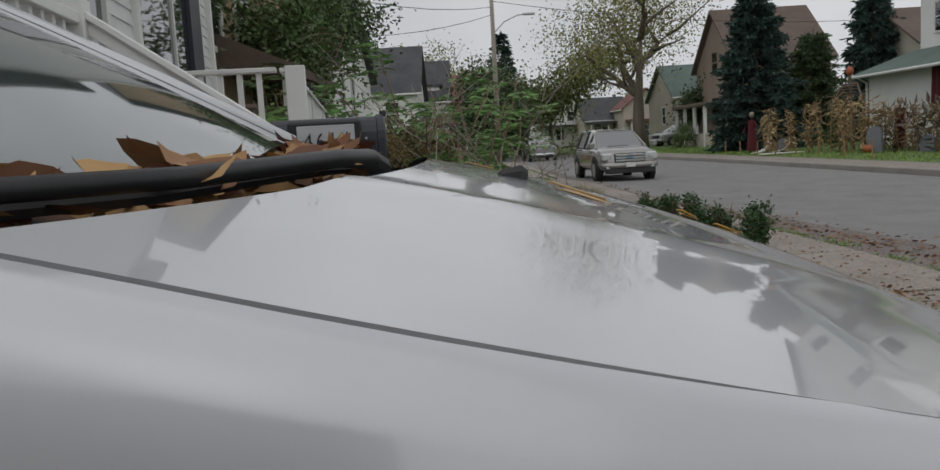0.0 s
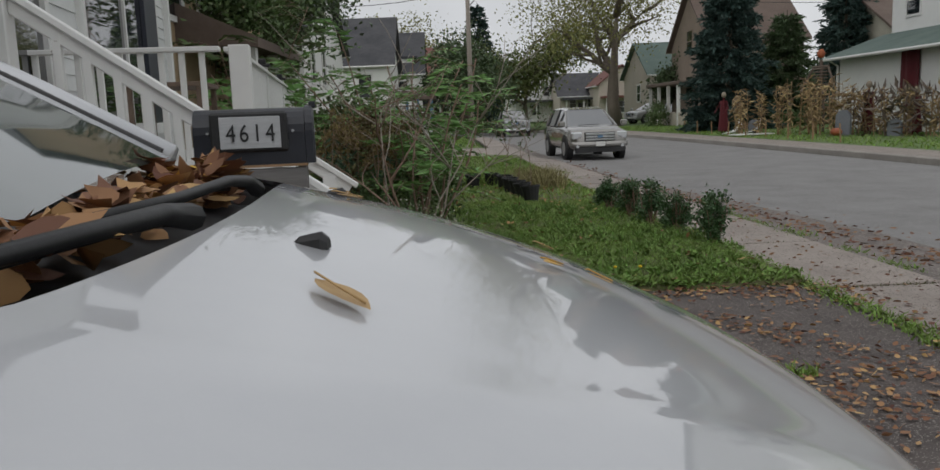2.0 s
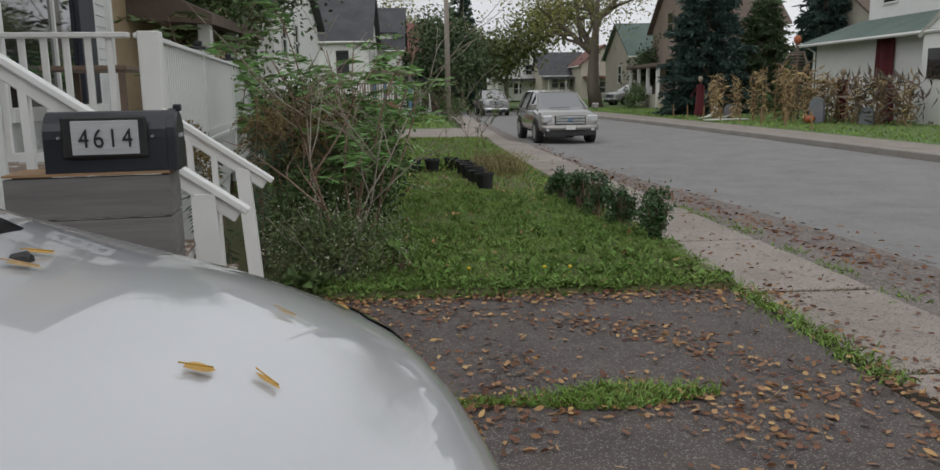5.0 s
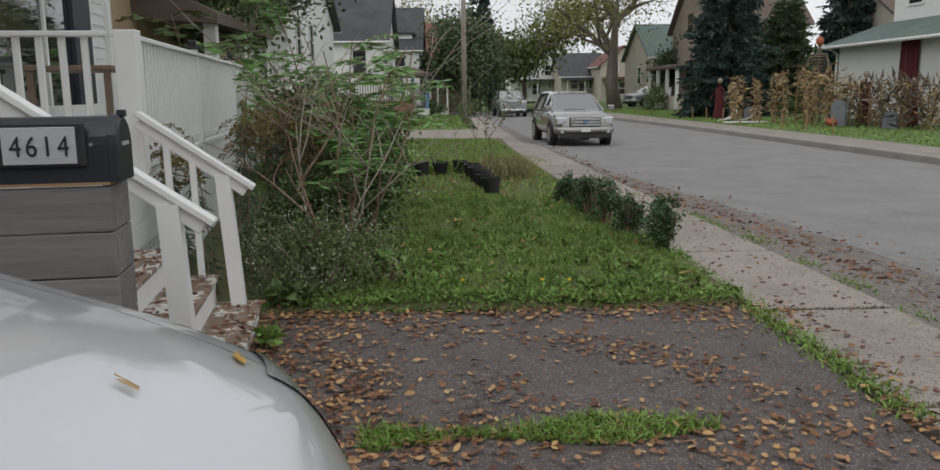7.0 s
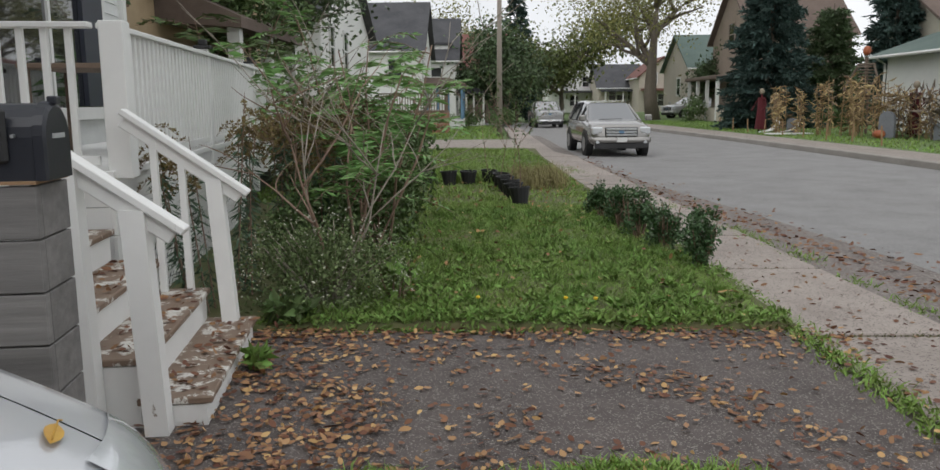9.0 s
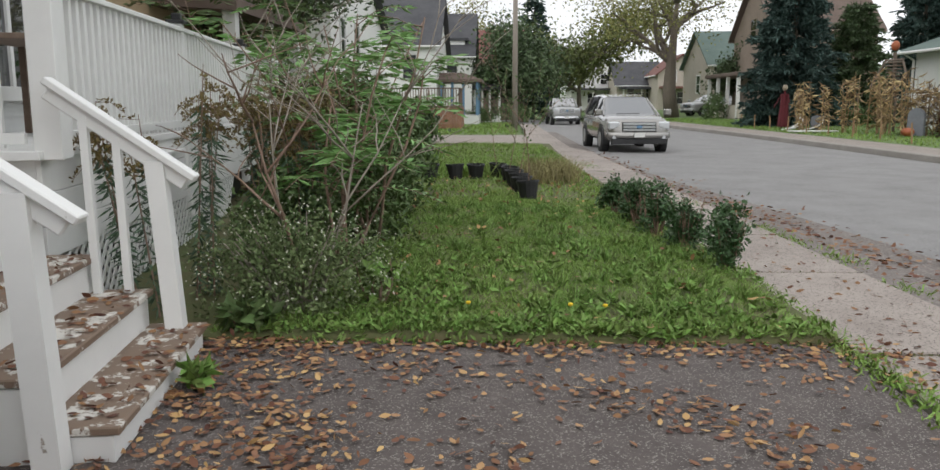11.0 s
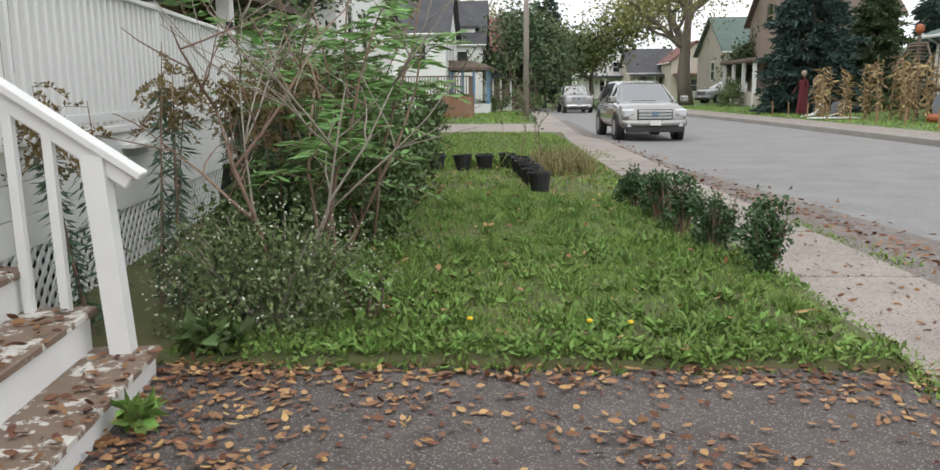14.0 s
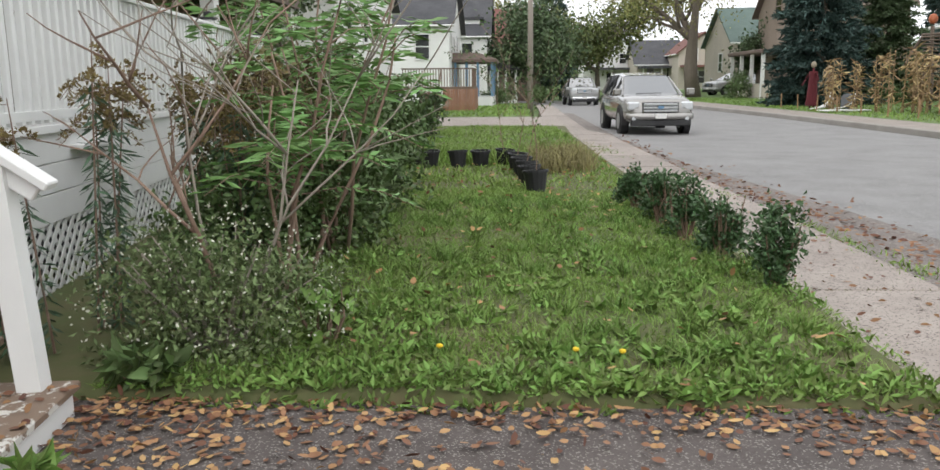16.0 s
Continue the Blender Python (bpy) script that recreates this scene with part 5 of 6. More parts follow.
# ---- vehicles ----
def vehicle(name, m, label, L_, W, body_secs, cabin_secs, paint, wheels, wheel_r, truck=False):
    """Local axes: X to the car's left, -Y forwards. Sections run along Y: (y, half width, bottom, top)."""
    c = empty(name, m, label, "car", "vehicles in the street")
    secs = []
    for y, w, z0, z1 in body_secs:
        ring = []
        for k in range(28):
            q = math.tau * (k + 0.5) / 28
            cs, sn = math.cos(q), math.sin(q)
            ring.append((w * math.copysign(abs(cs) ** 0.32, cs), y, (z0 + z1) / 2 + (z1 - z0) / 2 * math.copysign(abs(sn) ** 0.5, sn)))
        secs.append(ring)
    part("body", loft(secs), paint, c, smooth=True)
    gl = []
    for y, w0, w1, z0, z1 in cabin_secs:
        gl.append([(-w0, y, z0), (-w1, y, z1 - 0.05), (-w1 + 0.1, y, z1), (w1 - 0.1, y, z1), (w1, y, z1 - 0.05), (w0, y, z0)])
    part("greenhouse", loft(gl), M_CARGLASS, c, "dark tinted windows")
    roof = [[(x, y, z + 0.012) for x, y, z in s[1:5]] for s in gl[1:-1]]
    rb = bmesh.new()
    rows = [[rb.verts.new(p) for p in s] for s in roof]
    for q, r in zip(rows, rows[1:]):
        for k in range(3):
            rb.faces.new((q[k], q[k + 1], r[k + 1], r[k]))
    part("roof", rb, paint, c)
    # pillars
    for s, k in ((0, 1), (5, 4)):
        part("pillar", tube([gl[0][s], gl[1][k]], 0.035, seg=6), paint, c)
        for i in range(1, len(gl) - 1):
            part("pillar", tube([gl[i][s], gl[i][k]], 0.04, seg=6), paint if i == len(gl) - 2 else M_BLACK, c)
    tyre_b = tube([(-0.12, 0, 0), (0.12, 0, 0)], wheel_r, seg=22)
    rim_b = tube([(-0.125, 0, 0), (0.125, 0, 0)], wheel_r * 0.62, seg=14)
    tm, rm = bpy.data.meshes.new("tyre"), bpy.data.meshes.new("rim")
    for b, q, mt in ((tyre_b, tm, M_RUBBER), (rim_b, rm, M_GALV)):
        b.to_mesh(q)
        b.free()
        q.materials.append(mt)
    for y in wheels:
        for s in (-1, 1):
            arch = tube([(s * (W - 0.16), y, wheel_r + 0.02), (s * (W + 0.006), y, wheel_r + 0.02)], wheel_r + 0.07, seg=20)
            part("wheel_arch", arch, M_BLACK, c)
            w = piece("wheel", tm, c, pose(s * (W - 0.10), y, wheel_r))
            piece("rim", rm, w, pose(0, 0, 0))
    f = body_secs[0][0]
    hood_z = body_secs[1][3]
    part("grille", box((-0.5, f - 0.02, hood_z - 0.32), (0.5, f + 0.1, hood_z - 0.03), bevel=0.02), M_BLACK, c)
    for k in range(3):
        z = hood_z - 0.29 + 0.085 * k
        part("grille_bar", box((-0.47, f - 0.045, z), (0.47, f + 0.02, z + 0.062), bevel=0.008), M_CHROME, c, "chrome grille bar")
    part("badge", loft([[(0.09 * math.cos(a), yy, hood_z - 0.17 + 0.04 * math.sin(a)) for a in [i * math.tau / 14 for i in range(14)]] for yy in (f - 0.055, f - 0.04)]), M_BLUE, c)
    for s in (-1, 1):
        part("headlight", box((s * 0.55, f - 0.0, hood_z - 0.25), (s * (W - 0.07), f + 0.28, hood_z - 0.02), bevel=0.04), M_LAMP, c, "clear headlight")
        part("fog_lamp", tube([(s * 0.72, f - 0.03, 0.46), (s * 0.72, f + 0.04, 0.46)], 0.055, seg=10), M_LAMP, c)
        mir = part("mirror", box((s * (W - 0.03), -0.75 * 1 + f + 1.55, 1.08), (s * (W + 0.18), f + 0.95, 1.26), bevel=0.03), paint, c)
    part("bumper", loft([[(x, f - 0.07 + 0.14 * (abs(x) / W) ** 3 + dy, z) for dy, z in ((0.0, 0.44), (-0.02, 0.5), (0.0, 0.6), (0.15, 0.62), (0.15, 0.42))] for x in [W * 0.95 * (i / 8 - 1) for i in range(17)]]), M_CHROME if truck else paint, c, smooth=True)
    part("lower_grille", box((-0.80, f - 0.04, 0.26), (0.80, f + 0.1, 0.43), bevel=0.02), M_BLACK, c)
    part("licence_plate", box((-0.15, f - 0.105, 0.46), (0.15, f - 0.085, 0.60)), M_WHITE, c, "pale licence plate, unreadable")
    part("wiper", tube([(-0.5, body_secs[3][0] + 0.12, body_secs[3][3] + 0.04), (0.2, body_secs[3][0] + 0.1, body_secs[3][3] + 0.05)], 0.01, seg=4), M_BLACK, c)
    return c


SUV_BODY = [(-2.32, 0.74, 0.36, 0.80), (-2.27, 0.84, 0.32, 0.93), (-2.12, 0.91, 0.30, 1.0), (-1.55, 0.95, 0.28, 1.08), (-1.1, 0.96, 0.28, 1.14), (0, 0.96, 0.28, 1.14), (1.6, 0.96, 0.28, 1.15), (2.25, 0.93, 0.32, 1.12), (2.36, 0.88, 0.38, 1.0)]
SUV_CABIN = [(-1.25, 0.84, 0.78, 1.06, 1.10), (-0.30, 0.91, 0.66, 1.08, 1.62), (0.3, 0.91, 0.68, 1.08, 1.69), (1.5, 0.9, 0.69, 1.1, 1.67), (2.0, 0.88, 0.66, 1.1, 1.60), (2.28, 0.86, 0.8, 1.08, 1.12)]
vehicle("suv", pose(4.72, 26.45, ground_z(4.7, 25.5) - 0.085, 0, 0, 3.5) @ Matrix.Scale(0.93, 4), "grey-beige crossover SUV with a chrome grille parked in the street", 4.7, 0.96, SUV_BODY, SUV_CABIN, M_SUVPAINT, (-1.42, 1.42), 0.37)
TRUCK_BODY = [(-2.75, 0.9, 0.45, 1.05), (-2.7, 0.95, 0.42, 1.16), (-2.55, 0.98, 0.4, 1.2), (-1.9, 1.0, 0.4, 1.25), (-1.45, 1.0, 0.4, 1.27), (0, 1.0, 0.4, 1.28), (2.7, 1.0, 0.4, 1.3), (2.75, 0.98, 0.45, 1.25)]
TRUCK_CABIN = [(-1.5, 0.9, 0.86, 1.22, 1.27), (-0.85, 0.92, 0.76, 1.25, 1.86), (-0.2, 0.92, 0.77, 1.25, 1.9), (0.6, 0.92, 0.76, 1.25, 1.88), (0.8, 0.9, 0.8, 1.22, 1.3)]
vehicle("pickup_truck", pose(5.55, 62.5, ground_z(5.4, 61) - 0.085, 0, 0, 3), "pale silver pickup truck parked further along the street", 5.5, 1.0, TRUCK_BODY, TRUCK_CABIN, M_TRUCKPAINT, (-1.8, 1.7), 0.4, True)
vehicle("parked_car", pose(17.3, 66, ground_z(17, 66) + 0.0, 0, 0, -70), "white car half hidden by shrubs in a driveway", 4.7, 0.96, SUV_BODY, SUV_CABIN, M_TRUCKPAINT, (-1.42, 1.42), 0.35)


# ---- houses ----
def gable_house(name, x0, x1, y0, y1, eave, ridge, axis, wall, roofm, label, wins=(), base=None, chimney=None, over=0.35, trim=None):
    """axis 'y': ridge along Y. wins: (face, a, z, width, height), face 's' (towards -Y), 'w' (-X) or 'e' (+X)."""
    z0 = (ground_z((x0 + x1) / 2, (y0 + y1) / 2) if base is None else base) - 0.25
    h = empty(name, pose(x0, y0, z0), label, "house", "houses along the street")
    X, Y = x1 - x0, y1 - y0
    e, r = eave - z0, ridge - z0
    if axis == "x":
        secs = [[(x, 0, 0), (x, Y, 0), (x, Y, e), (x, Y / 2, r - 0.12), (x, 0, e)] for x in (0, X)]
    else:
        secs = [[(0, y, 0), (X, y, 0), (X, y, e), (X / 2, y, r - 0.12), (0, y, e)] for y in (0, Y)]
    part("wall", loft(secs), wall, h)
    sl = (r - e) / ((Y if axis == "x" else X) / 2)
    for s in (0, 1):
        if axis == "x":
            ya, za = (-over if s == 0 else Y + over), e - over * sl
            pts = [(-over, ya, za), (X + over, ya, za), (X + over, Y / 2, r), (-over, Y / 2, r)]
        else:
            xa, za = (-over if s == 0 else X + over), e - over * sl
            pts = [(xa, -over, za), (xa, Y + over, za), (X / 2, Y + over, r), (X / 2, -over, r)]
        part("roof", loft([[(a, b, c + 0.02) for a, b, c in pts], [(a, b, c + 0.17) for a, b, c in pts]]), roofm, h)
        fas = tube([(p[0], p[1], p[2] + 0.06) for p in pts[:2]], 0.07, seg=4)
        part("fascia", fas, trim or M_TRIM, h)
    for face, a, z, w, ht in wins:
        if face == "s":
            lo, hi, n = (a - w / 2, -0.03, z), (a + w / 2, 0.02, z + ht), (0, -1)
            fr = [((a - w / 2 - 0.1, -0.06, z - 0.1), (a + w / 2 + 0.1, -0.002, z - 0.0)), ((a - w / 2 - 0.1, -0.06, z + ht), (a + w / 2 + 0.1, -0.002, z + ht + 0.1)), ((a - w / 2 - 0.1, -0.06, z), (a - w / 2, -0.002, z + ht)), ((a + w / 2, -0.06, z), (a + w / 2 + 0.1, -0.002, z + ht)), ((a - w / 2, -0.05, z + ht / 2 - 0.03), (a + w / 2, -0.032, z + ht / 2 + 0.03))]
        else:
            xf = X if face == "e" else 0
            s = 1 if face == "e" else -1
            def bx(a0, a1, b0, b1, d0, d1):
                return ((min(xf + s * d0, xf + s * d1), a0, b0), (max(xf + s * d0, xf + s * d1), a1, b1))
            lo, hi = bx(a - w / 2, a + w / 2, z, z + ht, -0.02, 0.03)
            fr = [bx(a - w / 2 - 0.1, a + w / 2 + 0.1, z - 0.1, z, 0.002, 0.06), bx(a - w / 2 - 0.1, a + w / 2 + 0.1, z + ht, z + ht + 0.1, 0.002, 0.06), bx(a - w / 2 - 0.1, a - w / 2, z, z + ht, 0.002, 0.06), bx(a + w / 2, a + w / 2 + 0.1, z, z + ht, 0.002, 0.06), bx(a - w / 2, a + w / 2, z + ht / 2 - 0.03, z + ht / 2 + 0.03, 0.032, 0.05)]
        win = part("window", box(lo, hi), M_GLASS_DARK, h)
        for p, q in fr:
            part("frame", box(p, q), trim or M_TRIM, win)
    if chimney:
        cx, cy, top = chimney
        part("chimney", box((cx - 0.35, cy - 0.35, e), (cx + 0.35, cy + 0.35, top - z0), bevel=0.02), M_DARKBRICK, h)
        part("chimney_cap", box((cx - 0.42, cy - 0.42, top - z0), (cx + 0.42, cy + 0.42, top - z0 + 0.12)), M_DARKBRICK, h)
    return h, z0


def porch(h, x0, x1, y0, y1, floor, top, roofm, posts, postm, railm=None, shed=0.6):
    """An open porch in the house's own axes."""
    part("porch_floor", box((x0, y0, 0), (x1, y1, floor)), M_TRIM, h)
    part("porch_roof", loft([[(x0 - 0.2, y0 - 0.2, z), (x1 + 0.2, y0 - 0.2, z), (x1 + 0.2, y1 + 0.2, z), (x0 - 0.2, y1 + 0.2, z)] for z in (top, top + 0.18)] + [[(x0, y0 + 0.2, top + shed), (x1 - 1.0, y0 + 0.6, top + shed), (x1 - 1.0, y1 - 0.6, top + shed), (x0, y1 - 0.2, top + shed)]]), roofm, h)
    for k in range(posts):
        yy = y0 + 0.1 + (y1 - y0 - 0.2) * k / max(1, posts - 1)
        part("porch_post", box((x1 - 0.2, yy - 0.08, floor), (x1 - 0.04, yy + 0.08, top), bevel=0.01), postm, h)
    for k in range(3):
        xx = x0 + 0.2 + (x1 - x0 - 0.5) * k / 3
        part("porch_post", box((xx - 0.08, y0 + 0.04, floor), (xx + 0.08, y0 + 0.2, top), bevel=0.01), postm, h)
    if railm:
        part("porch_rail", box((x1 - 0.16, y0 + 0.1, floor + 0.75), (x1 - 0.08, y1 - 0.1, floor + 0.82)), railm, h)


# neighbour next door, tan brick with a low porch roof full of leaves
nb, nz = gable_house("brick_house", -11.5, -4.3, 13.2, 22, 6.0, 8.4, "x", M_TAN_BRICK, M_ROOF_DARK, "tan brick house with ivy next door", [("s", 5.6, 3.4, 0.9, 1.5), ("e", 1.5, 3.5, 0.8, 1.5), ("e", 3.4, 3.5, 0.8, 1.5)])
part("porch_roof", loft([[(7.2, 1.5, 3.05), (8.6, 1.5, 2.95), (8.6, 6, 2.95), (7.2, 6, 3.05)], [(7.2, 1.5, 3.75), (8.6, 1.5, 3.12), (8.6, 6, 3.12), (7.2, 6, 3.75)]]), M_ROOF_BROWN, nb, "leaf-strewn brown porch roof")
for k in range(3):
    part("porch_post", box((8.3, 1.7 + 2.0 * k, 0), (8.5, 1.9 + 2.0 * k, 2.97)), M_TRIM, nb)
shrub("ivy", (-4.1, 13.2, 3.9), (0.5, 0.25, 0.9), 1600, 0.12, M_TREE_D, "ivy climbing the brick house wall", 3, None, 0.2, "vine", 2.9)

hA, zA = gable_house("white_house", -13.5, -2.9, 53, 63, 4.75, 8.0, "x", M_SIDING_FAR, M_ROOF_DARK, "white two-storey house with a charcoal hipped roof", [("e", 1.2, 3.3, 0.7, 1.4), ("e", 3.6, 3.3, 0.7, 1.2), ("e", 6.0, 3.3, 0.7, 1.4), ("s", 9.0, 3.2, 0.8, 1.4), ("s", 6.5, 3.2, 0.8, 1.4)])
part("dormer", box((8.0, 2.5, 5.0), (9.6, 4.5, 6.6)), M_SIDING_FAR, hA)
part("dormer_roof", box((7.8, 2.3, 6.6), (9.9, 4.7, 6.75)), M_ROOF_DARK, hA)
porch(hA, 10.6, 13.2, 2.0, 7.5, 0.9, 3.0, M_ROOF_BROWN, 4, M_BLUE, M_BLUE)
hB, zB = gable_house("white_house", -11.5, -1.3, 70, 80, 5.0, 8.6, "x", M_SIDING_FAR, M_ROOF_DARK, "white house with charcoal roof, dormer and chimney", [("e", 1.2, 3.6, 0.7, 1.6), ("e", 3.0, 3.6, 0.7, 1.6), ("e", 5.0, 3.6, 0.7, 1.6), ("s", 8.6, 3.5, 0.8, 1.5)], chimney=(7.3, 4.0, 8.6))
part("dormer", box((7.9, 1.0, 5.6), (9.6, 2.8, 6.9)), M_SIDING_FAR, hB)
part("dormer_roof", box((7.6, 0.8, 6.9), (9.9, 3.0, 7.1)), M_ROOF_DARK, hB)
porch(hB, 10.2, 12.6, 1.0, 9.0, 0.7, 2.9, M_ROOF_DARK, 5, M_TRIM, M_TRIM)
gable_house("red_roofed_house", -8.0, 3.2, 84, 95, 4.7, 8.4, "x", M_DARKBRICK, M_ROOF_RED, "dark brick house with a steep maroon roof", [("e", 3.5, 4.0, 0.9, 1.6), ("e", 7.5, 4.0, 0.9, 1.6), ("s", 9.0, 3.0, 0.9, 1.4)])
# nearer grey and white house behind the sumac
hN, zN = gable_house("grey_house", -13, -4.6, 30, 42, 4.6, 7.6, "x", M_SIDING_FAR, M_ROOF_DARK, "white-sided house with charcoal roof behind shrubs", [("e", 2.0, 3.1, 0.8, 1.4), ("e", 5.0, 3.1, 0.8, 1.4), ("s", 6.6, 3.0, 0.8, 1.4), ("s", 4.0, 3.0, 0.8, 1.4)])


# added out of view behind the camera, to darken what the near fender reflects
gable_house("unseen_dark_house", -14, 1.2, -15, -5.5, 5.2, 8.0, "x", M_DARKBRICK, M_ROOF_DARK, "unseen dark house added behind the camera to darken the car's reflections", [("e", 3, 1.5, 1.0, 1.4), ("e", 6.5, 1.5, 1.0, 1.4)])


def cedar_deck():
    d = empty("wooden_deck", pose(-4.3, 42.5, ground_z(-2, 42)), "raised brown wooden deck with steps and reddish skirting", "deck")
    part("floor", box((0, 0, 1.05), (3.4, 4, 1.15)), M_BROWNWOOD, d)
    for k in range(20):
        part("skirt_board", box((1.95 + 0.076 * k, -0.02, 0), (2.02 + 0.076 * k, 0.01, 1.05)), M_CEDAR, d)
    for k in range(16):
        part("skirt_board", box((3.4, 0.25 * k, 0), (3.43, 0.25 * k + 0.235, 1.05)), M_CEDAR, d)
    part("top_rail", box((0, 0, 1.98), (3.4, 0.09, 2.04)), M_BROWNWOOD, d)
    part("top_rail", box((3.31, 0.09, 1.98), (3.4, 4, 2.04)), M_BROWNWOOD, d)
    for k in range(26):
        part("baluster", box((0.04 + 0.132 * k, 0.02, 1.15), (0.08 + 0.132 * k, 0.06, 1.98)), M_BROWNWOOD, d)
    for k in range(6):
        part("baluster", box((3.34, 0.3 + 0.6 * k, 1.15), (3.38, 0.36 + 0.6 * k, 1.98)), M_BROWNWOOD, d)
    for k in range(6):
        part("step", box((0.9, -0.25 * (6 - k), 0.15 * k), (1.9, -0.25 * (5 - k), 0.15 * k + 0.15)), M_BROWNWOOD, d)
    part("handrail", tube([(1.9, 0, 2.0), (1.9, -1.5, 1.05)], 0.045, seg=5), M_BROWNWOOD, d)
    part("rail_post", box((1.86, -1.5, 0), (1.94, -1.42, 1.1)), M_BROWNWOOD, d)
    f = empty("board_fence", pose(-6.2, 38.5, ground_z(-5, 38)), "weathered grey board fence with a low gate", "fence")
    for k in range(16):
        part("board", box((0.16 * k, 0, 0), (0.16 * k + 0.14, 0.03, 1.25 + 0.1 * math.sin(k * 1.7))), M_GREYWOOD, f)


cedar_deck()

# across the street
hW, zW = gable_house("white_corner_house", 20.6, 29, 25, 37.2, 7.0, 9.6, "x", M_SIDING_FAR, M_ROOF_GREEN, "white two-storey house with a green lower roof", [("w", 10.5, 5.0, 1.0, 1.2), ("w", 6.2, 5.0, 1.0, 1.2)], base=0.2)
part("lower_wall", box((-2.2, 1.0, 0), (0.0, 12.4, 3.5)), M_SIDING_FAR, hW)
part("lower_roof", loft([[(-2.9, 0.5, 3.2), (-2.9, 12.9, 3.2), (0.0, 12.9, 4.2), (0.0, 0.5, 4.2)], [(-2.9, 0.5, 3.35), (-2.9, 12.9, 3.35), (0.0, 12.9, 4.35), (0.0, 0.5, 4.35)]]), M_ROOF_GREEN, hW, "green shingled lower roof")
part("gutter", tube([(-2.95, 0.5, 3.27), (-2.95, 12.9, 3.27)], 0.07, seg=6), M_TRIM, hW)
part("downpipe", tube([(-2.9, 12.6, 3.4), (-2.3, 12.45, 3.0), (-2.3, 12.45, 0.1)], 0.05, seg=6), M_TRIM, hW)
part("porch_gable", loft([[(x, -0.8, 0), (x, 3.2, 0), (x, 3.2, 3.2), (x, 1.2, 4.4), (x, -0.8, 3.2)] for x in (-2.9, 0.0)]), M_SIDING_FAR, hW)
part("gable_trim", tube([(-2.95, 3.35, 3.15), (-2.95, 1.2, 4.55), (-2.95, -0.9, 3.15)], 0.09, seg=4), M_TRIM, hW)
part("porch_window", box((-2.96, 1.6, 1.7), (-2.89, 2.8, 2.7)), M_GLASS_DARK, hW)
for k in range(15):
    part("clapboard", box((-2.225, 4.3, 0.3 + 0.21 * k), (-2.202, 12.4, 0.49 + 0.21 * k)), M_SIDING_FAR, hW)
hanging = part("hanging_cloth", sheet(lambda u, v: (18.3 + 0.06 * math.sin(v * 9), 31.0 + v * 1.25 + 0.1 * u * math.sin(v * 7), 3.3 - u * (1.75 + 0.12 * math.sin(v * 11))), [i / 8 for i in range(9)], [i / 10 for i in range(11)]), M_MAROON, smooth=True)
mod = hanging.modifiers.new("thick", "SOLIDIFY")
mod.thickness = 0.03
tagged(hanging, "dark red ragged cloth hung on the white house", "decoration")

hBr, zBr = gable_house("brown_house", 17.6, 23.6, 53, 62, 5.6, 9.2, "x", M_BROWN_WALL, M_ROOF_BROWN, "brown gabled house behind the spruce", [("w", 4.5, 5.2, 1.2, 1.4), ("w", 4.5, 2.0, 1.6, 1.5)], trim=M_BROWN_WALL)
part("porch_roof", box((-2.1, 0.5, 2.9), (0, 8.5, 3.15), bevel=0.05), M_ROOF_BROWN, hBr)
for k in range(4):
    part("porch_post", box((-1.95, 0.8 + 2.4 * k, 0), (-1.75, 1.0 + 2.4 * k, 2.9)), M_TRIM, hBr)
part("porch_wall", box((-1.9, 0.6, 0), (0, 8.4, 1.1)), M_STUCCO, hBr)
gable_house("green_roofed_house", 18.0, 25, 70, 80, 4.2, 7.0, "x", M_STUCCO, M_ROOF_GREEN, "beige house with a green roof", [("w", 4, 2.0, 1.2, 1.4), ("s", 2.0, 2.2, 1.0, 1.3)])
gable_house("cream_house", 24.5, 32, 44, 52, 5.2, 7.4, "x", M_CREAM, M_ROOF_BROWN, "cream house behind the conifers", [("w", 4, 3.2, 1.0, 1.3)])
for k, (x, y, w, e, r, wl_, rf, lb) in enumerate(((9.5, 112, 7, 5.0, 8.0, M_SIDING_FAR, M_ROOF_DARK, "pale grey house at the bend of the street"), (15.2, 104, 5.5, 3.2, 6.0, M_STUCCO, M_ROOF_DARK, "small beige house with a dark roof"), (19.0, 98, 5.5, 4.3, 6.4, M_STUCCO, M_ROOF_RED, "beige stucco house with a reddish roof"), (23.5, 104, 5, 3.4, 5.2, M_SIDING_FAR, M_ROOF_DARK, "low white house far along the street"))):
    hh, _ = gable_house("far_house", x, x + w, y, y + 9, e, r, "x" if k % 2 else "y", wl_, rf, lb, [("s", w * 0.3, 3.4 if e > 4 else 1.6, 0.8, 1.2), ("s", w * 0.72, 3.4 if e > 4 else 1.6, 0.8, 1.2), ("s", w * 0.5, 0.9, 1.0, 1.3)], base=0.3)
    part("porch_roof", box((0.2, -2.0, 2.6), (w - 0.2, 0, 2.85)), rf, hh)
    for q in range(3):
        part("porch_post", box((0.5 + q * (w - 1.2) / 2, -1.8, 0), (0.65 + q * (w - 1.2) / 2, -1.65, 2.6)), M_TRIM, hh)

